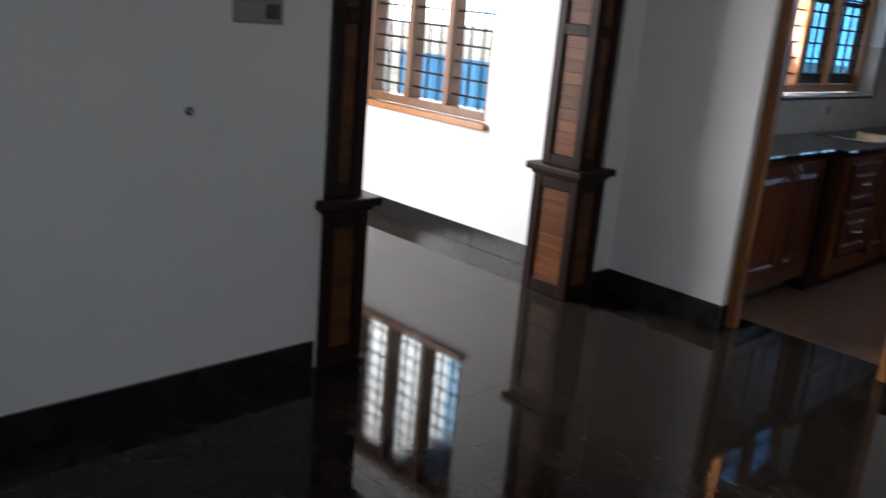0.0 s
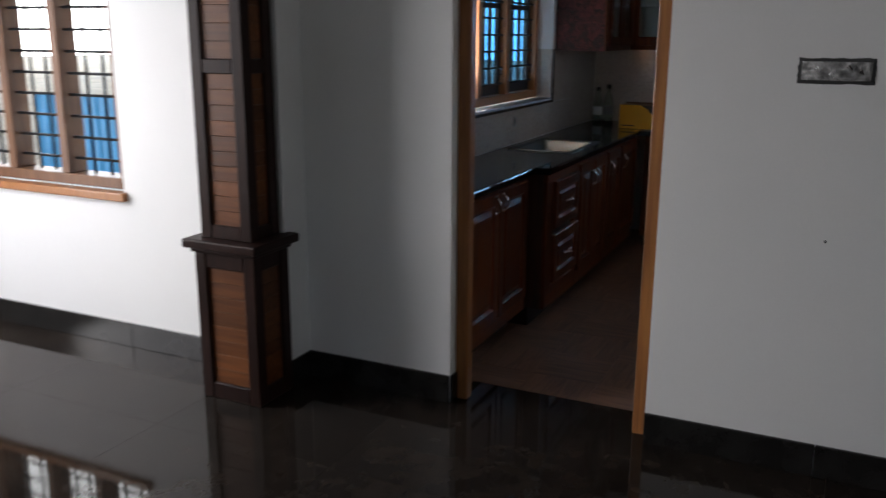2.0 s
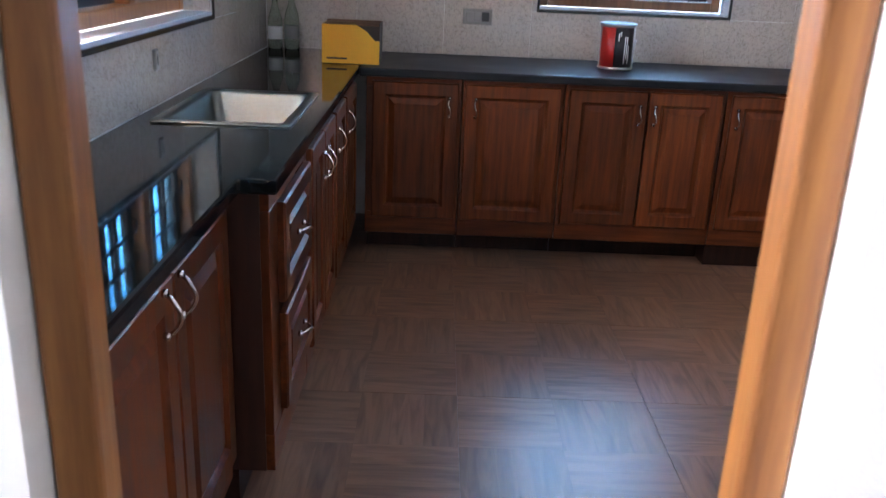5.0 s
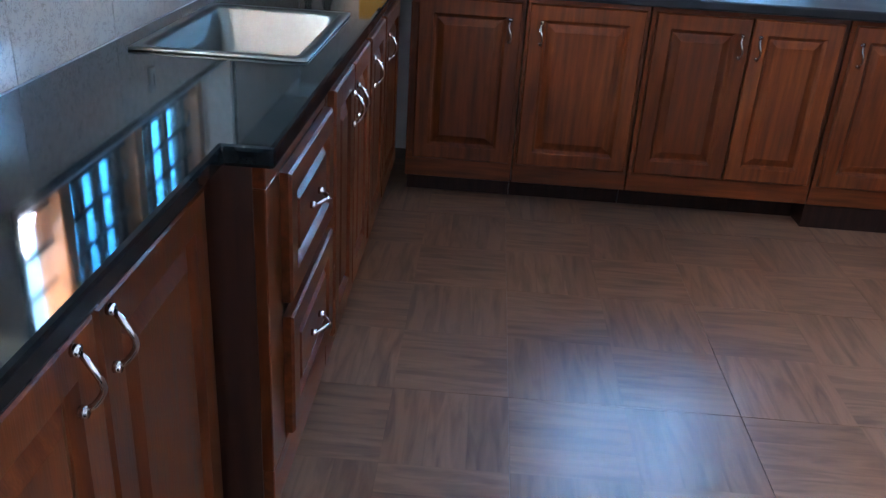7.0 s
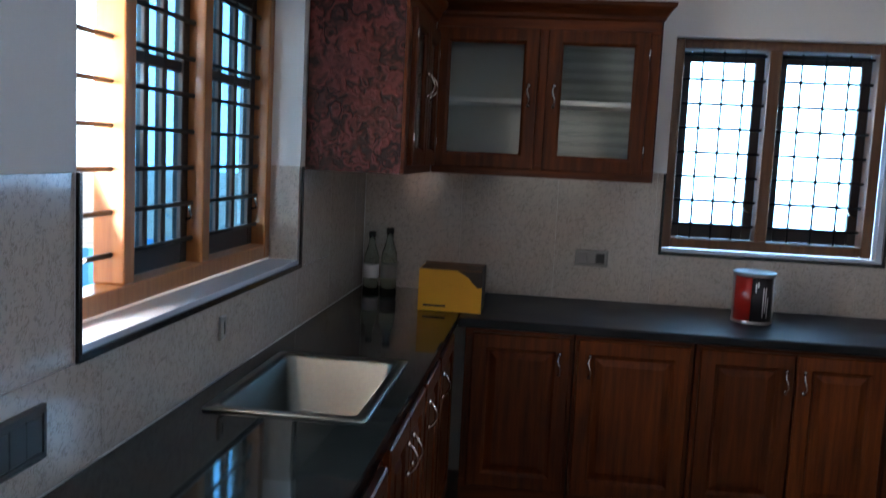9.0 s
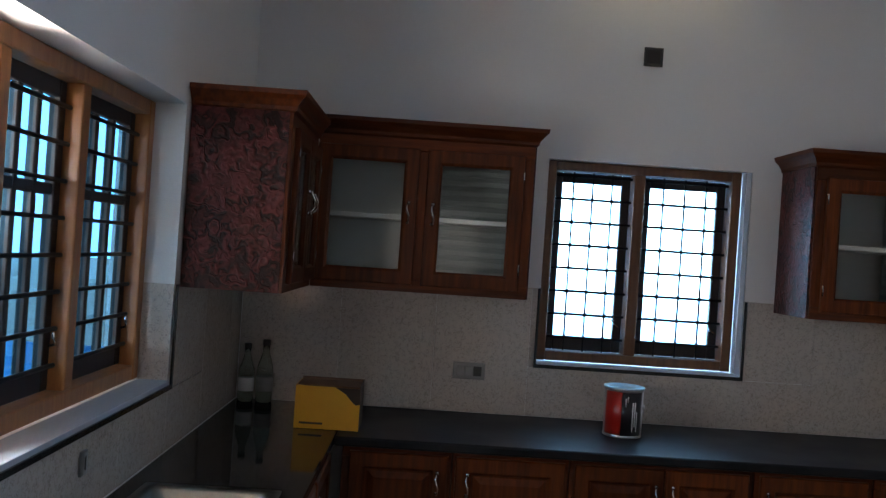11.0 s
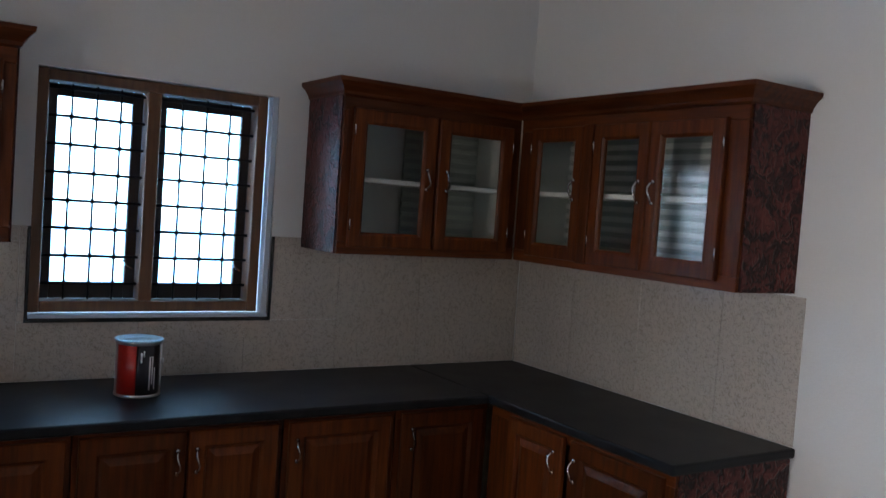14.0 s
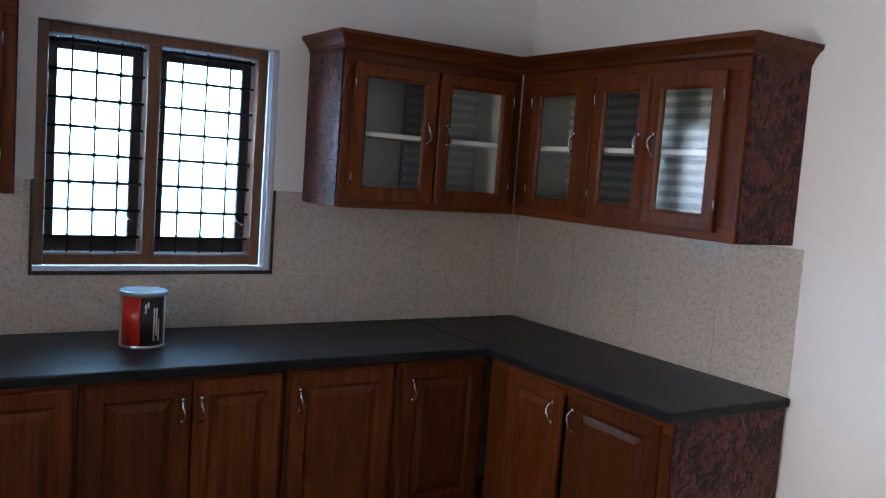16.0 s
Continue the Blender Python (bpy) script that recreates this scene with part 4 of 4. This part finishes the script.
def carton():
    """An open carton: yellow front with a wavy cut corner, brown inside and side."""
    ob = thing("carton", pose(0.352, -0.570, 0.8515, 0, 0, 0), "open yellow cardboard carton with a torn dark corner", "box")
    w, d, h, t = 0.25, 0.19, 0.165, 0.003
    bm = bmesh.new()
    prof = [(0, 0), (w, 0), (w, h * 0.62), (w * 0.93, h * 0.60), (w * 0.86, h * 0.70), (w * 0.78, h * 0.84), (w * 0.68, h * 0.93), (w * 0.60, h), (0, h)]
    f = bm.faces.new([bm.verts.new((x, 0, z)) for x, z in prof])
    g = bmesh.ops.extrude_face_region(bm, geom=[f])
    bmesh.ops.translate(bm, vec=(0, t, 0), verts=[v for v in g["geom"] if isinstance(v, bmesh.types.BMVert)])
    part("front", bm, YELLOW, ob, "yellow printed front")
    part("back", cube(0, w, d - t, d, 0, h * 1.05), CARTON, ob)
    part("side", cube(w - t, w, t, d - t, 0, h * 1.05), CARTON_D, ob)
    part("side", cube(0, t, t, d - t, 0, h), YELLOW, ob)
    part("base", cube(t, w - t, t, d - t, 0, t), CARTON, ob)
    part("top_flap", cube(t, w - t, t + 0.03, d - t, h - t, h), CARTON, ob, "brown folded top flap")
    part("inner_flap", cube(w * 0.55, w - t, t + 0.001, t + 0.004, h * 0.5, h * 0.98), CARTON_D, ob, "dark inner flap")
    part("print_bar", cube(0.02, 0.11, -0.0006, 0.0, 0.018, 0.026), CARTON_D, ob, "dark line of small print")


carton()


def can():
    ob = thing("paint_can", pose(1.685, -0.30, 0.85), "closed paint tin with a red and black label", "tin")
    r, h = 0.081, 0.205
    part("body", lathe(bmesh.new(), [(r - 0.004, 0.0), (r, 0.003), (r, 0.008), (r - 0.002, 0.011), (r - 0.002, h - 0.014), (r + 0.002, h - 0.010), (r + 0.002, h - 0.004)], 40), TIN, ob, "", True)
    part("lid", lathe(bmesh.new(), [(r + 0.004, h - 0.006), (r + 0.005, h), (r - 0.006, h + 0.003), (r - 0.010, h - 0.001)], 40), LID, ob, "pale blue tin lid", True)

    def wrap(name, a0, a1, z0, z1, material, lab, lift=0.0):
        bm = bmesh.new()
        n = 10
        rr = r - 0.0012 + lift
        lo = [bm.verts.new((rr * math.cos(radians(a0 + (a1 - a0) * k / n)), rr * math.sin(radians(a0 + (a1 - a0) * k / n)), z0)) for k in range(n + 1)]
        hi = [bm.verts.new((v.co.x, v.co.y, z1)) for v in lo]
        for k in range(n):
            bm.faces.new((lo[k], lo[k + 1], hi[k + 1], hi[k]))
        g = bmesh.ops.extrude_face_region(bm, geom=bm.faces[:])
        for v in g["geom"]:
            if isinstance(v, bmesh.types.BMVert):
                v.co.x *= 1.006
                v.co.y *= 1.006
        part(name, bm, material, ob, lab, True)

    wrap("label", 195, 252, 0.012, h - 0.016, RED, "red label field")
    wrap("label", 252, 322, 0.012, h - 0.016, BLACKLBL, "black label field")
    wrap("label", 322, 350, 0.012, h - 0.016, WHITE, "white label field")
    for a, z0, z1 in ((262, 0.13, 0.165), (268, 0.15, 0.172), (284, 0.03, 0.15), (291, 0.05, 0.15), (298, 0.03, 0.11)):
        wrap("print_bar", a, a + 4, z0, z1, WHITE, "pale print bar", 0.0012)
    part("ear", lathe(bmesh.new(), [(0.011, -0.004), (0.011, 0.004), (0.006, 0.007)], 12), TIN, ob).matrix_basis = pose(0.077, -0.025, 0.125, 0, 90, -18)
    part("bail", tube(bmesh.new(), [(0.081 * math.cos(a) * 1.05, -0.081 * math.sin(a) * 1.05, 0.125 - 0.07 * math.sin(a)) for a in [math.pi * k / 14 for k in range(15)]], 0.0016, 6), TIN, ob, "thin wire bail", True).matrix_basis = pose(0, 0, 0, 0, 0, 150)


can()


# ---- fixtures ----
def plate(name, m, w, h, modules, label, material=PLASTIC):
    """A wall plate with modules; faces -y, x along, centre at origin."""
    ob = thing(name, m, label, "switch")
    part("plate", rings(bmesh.new(), w, h, [(0, 0.0), (0, -0.007), (0.004, -0.010), (0.012, -0.010), (0.013, -0.008)], -w / 2, -h / 2), material, ob)
    n = len(modules)
    mw = (w - 0.03) / n
    for i, k in enumerate(modules):
        x = -w / 2 + 0.015 + i * mw
        part("socket" if k == "s" else "rocker", cube(x + 0.001, x + mw - 0.001, -0.0125 if k != "s" else -0.010, -0.0082, -h / 2 + 0.016, h / 2 - 0.016, bev=0.002), material if k != "s" else PLASTIC_D, ob)
    return ob


plate("wall_socket", pose(1.045, -0.0055, 1.037), 0.145, 0.075, "rrs", "grey socket plate with two switches on the tiled wall")
plate("switch_plate", pose(0.0055, -2.655, 0.965, 0, 0, 90), 0.22, 0.095, "rrrs", "dark switch plate on the tiled wall", PLASTIC_D)
plate("bell_switch", pose(0.0055, -1.745, 0.985, 0, 0, 90), 0.034, 0.062, "s", "small grey outlet on the tiled wall")
plate("switch_plate", pose(HX, -5.862, 1.368, 0, 0, 90), 0.19, 0.08, "rrs", "grey switch plate with dark modules on the hall wall")


def open_box(x, z, w, h):
    """An unfinished metal switch box let into the wall, with a ragged plaster edge and wire ends."""
    ob = thing("junction_box", pose(x, YF, z), "open galvanised switch box in the hall wall", "junction box")
    rnd = random.Random(5)
    bm = bmesh.new()
    n = 36
    outer, inner = [], []
    for k in range(n):
        u = 4 * k / n
        side, f = int(u), u - int(u)
        px, pz = ((-1 + 2 * f, -1), (1, -1 + 2 * f), (1 - 2 * f, 1), (-1, 1 - 2 * f))[side]
        g = 0.003 + 0.004 * rnd.random()
        outer.append(bm.verts.new((px * (w / 2 + g), -0.0012, pz * (h / 2 + g))))
        inner.append(bm.verts.new((px * (w / 2 - 0.004), -0.0030, pz * (h / 2 - 0.004))))
    for k in range(n):
        j = (k + 1) % n
        bm.faces.new((outer[k], outer[j], inner[j], inner[k]))
    bm.faces.new(outer)
    part("rim", bm, PLASTIC_D, ob, "dark ragged plaster edge")
    part("box_back", cube(-w / 2 + 0.006, w / 2 - 0.006, -0.0042, -0.0031, -h / 2 + 0.006, h / 2 - 0.006), GALV, ob, "shiny galvanised back")
    for dx, dz in ((-0.06, 0.006), (-0.02, -0.012), (0.03, 0.010), (0.065, -0.004)):
        part("wire_end", tube(bmesh.new(), [(dx, -0.004, dz), (dx + 0.006, -0.010, dz + 0.008), (dx + 0.014, -0.009, dz - 0.006)], 0.0022, 6), WHITE if dx < 0 else CARTON_D, ob, "", True)


open_box(1.785, 1.390, 0.215, 0.070)


def peg(m, label, s=1.0):
    ob = thing("wall_plug", m, label, "plug")
    part("ring", lathe(bmesh.new(), [(0.014 * s, 0.0), (0.013 * s, 0.004 * s), (0.007 * s, 0.004 * s)], 14), PLASTIC_D, ob, "", True)
    part("pin", lathe(bmesh.new(), [(0.006 * s, 0.003 * s), (0.006 * s, 0.012 * s), (0.004 * s, 0.014 * s)], 10), TIN, ob, "", True)


peg(pose(HX, -6.109, 1.038, 0, 90, 0), "small dark plug hole in the hall wall")
peg(pose(1.81, YF, 0.84, 90, 0, 0), "tiny dark plug hole in the white wall", 0.35)

vent = thing("wall_point", pose(1.787, -0.002, 2.512), "small black square fan point high on the wall", "junction box")
part("box", rings(bmesh.new(), 0.085, 0.085, [(0, 0.0), (0, -0.010), (0.006, -0.012), (0.010, -0.009)], -0.0425, -0.0425), PLASTIC_D, vent)
part("cover", cube(-0.030, 0.030, -0.0115, -0.0092, -0.030, 0.030, bev=0.002), CAP, vent)

lamp = thing("tube_light", pose(1.73, -0.003, 2.958), "lit warm white tube light under the ceiling", "lamp")
part("housing", cube(-0.41, 0.41, -0.028, 0.0, -0.028, 0.036, bev=0.003), WHITE, lamp, "white batten housing")
part("diffuser", tube(bmesh.new(), [(-0.395, -0.046, 0), (0.395, -0.046, 0)], 0.018, 16), TUBE, lamp, "glowing tube", True)
for s in (-1, 1):
    part("end_cap", cube(s * 0.403 - 0.008, s * 0.403 + 0.008, -0.072, -0.0285, -0.026, 0.026, bev=0.004), WHITE, lamp)


# ---- tiles of walls and floors ----
def wall_tiles(name, cells, label):
    ob = tagged(new(name), label, "tile", "", "structure")
    for c in cells:
        part("tile", cube(*c, bev=0.0012), TILE, ob)
    return ob


def split(lo, hi, cuts):
    v = [lo, *[c for c in cuts if lo < c < hi], hi]
    return list(zip(v, v[1:]))


J = 0.0007
ZT = 1.43
cells = []
for a, b in split(0.006, XE - 0.006, [0.45, 0.88, 1.31, 1.745, 2.18, 2.605, 3.03, 3.46]):
    x0, x1 = a + J, b - J
    if x1 <= NW[0] - 0.012 or x0 >= NW[1] + 0.012:
        cells.append((x0, x1, -0.0045, 0.0, 0.85, ZT))
    else:
        cells.append((x0, x1, -0.0045, 0.0, 0.85, NW[2] - 0.018))
        if x0 < NW[0] - 0.014:
            cells.append((x0, NW[0] - 0.012, -0.0045, 0.0, NW[2] - 0.016, ZT))
        if x1 > NW[1] + 0.014:
            cells.append((NW[1] + 0.012, x1, -0.0045, 0.0, NW[2] - 0.016, ZT))
wall_tiles("tiles_north", cells, "beige glazed wall tiles with fine squiggles")
cells = []
for a, b in split(-3.415, -0.006, [-0.43 * k - 0.2 for k in range(7, -1, -1)]):
    y0, y1 = a + J, b - J
    if y1 <= KW[0] - 0.012 or y0 >= KW[1] + 0.012:
        cells.append((0.0, 0.0045, y0, y1, 0.85, 1.40))
    else:
        cells.append((0.0, 0.0045, y0, y1, 0.85, KW[2] - 0.018))
        if y0 < KW[0] - 0.014:
            cells.append((0.0, 0.0045, y0, KW[0] - 0.012, KW[2] - 0.016, 1.40))
        if y1 > KW[1] + 0.014:
            cells.append((0.0, 0.0045, KW[1] + 0.012, y1, KW[2] - 0.016, 1.40))
wall_tiles("tiles_west", cells, "beige glazed wall tiles with fine squiggles")
wall_tiles("tiles_east", [(XE - 0.0045, XE, a + J, b - J, 0.85, 1.38) for a, b in split(-1.645, -0.006, [-1.29, -0.86, -0.43])], "beige glazed wall tiles with fine squiggles")


def floor_tiles(parent, name, x0, x1, y0, y1, size, ox, oy, z0, z1, material, gap, bev=0.0008):
    """Square tiles laid from the joint (ox, oy), cut at the edges; whole tiles share one mesh."""
    whole = None
    i0, i1 = math.floor((x0 - ox) / size), math.ceil((x1 - ox) / size)
    j0, j1 = math.floor((y0 - oy) / size), math.ceil((y1 - oy) / size)
    for i in range(i0, i1):
        for j in range(j0, j1):
            a, b = max(x0, ox + i * size) + gap, min(x1, ox + (i + 1) * size) - gap
            c, d = max(y0, oy + j * size) + gap, min(y1, oy + (j + 1) * size) - gap
            if b - a < 0.01 or d - c < 0.01:
                continue
            X, Y = ox + i * size, oy + j * size
            full = b - a > size - 3 * gap and d - c > size - 3 * gap
            if full and whole:
                ob = new(name, whole)
            else:
                ob = link(name, cube(a - X, b - X, c - Y, d - Y, z0, z1, bev=bev), material)
                if full:
                    whole = ob.data
            ob.parent = parent
            ob.matrix_basis = pose(X, Y, 0)


floor_tiles(kitchen_bed, "floor_tile", 0.0, XE, -3.36, 0.0, 0.6, 0.96, -1.95, -0.003, 0.0, PARQUET, 0.0006, 0.0004)
floor_tiles(floor_bed, "floor_tile", -2.6, 5.5, -10.0, YF, 0.8, 0.3, -4.3, -0.012, 0.0, DARK_FLOOR, 0.0005, 0.0003)
floor_tiles(floor_bed, "floor_tile", DX0, DX1, YF, -3.3602, 0.8, 0.3, -3.612, -0.003, 0.0, DARK_FLOOR, 0.0005, 0.0003)
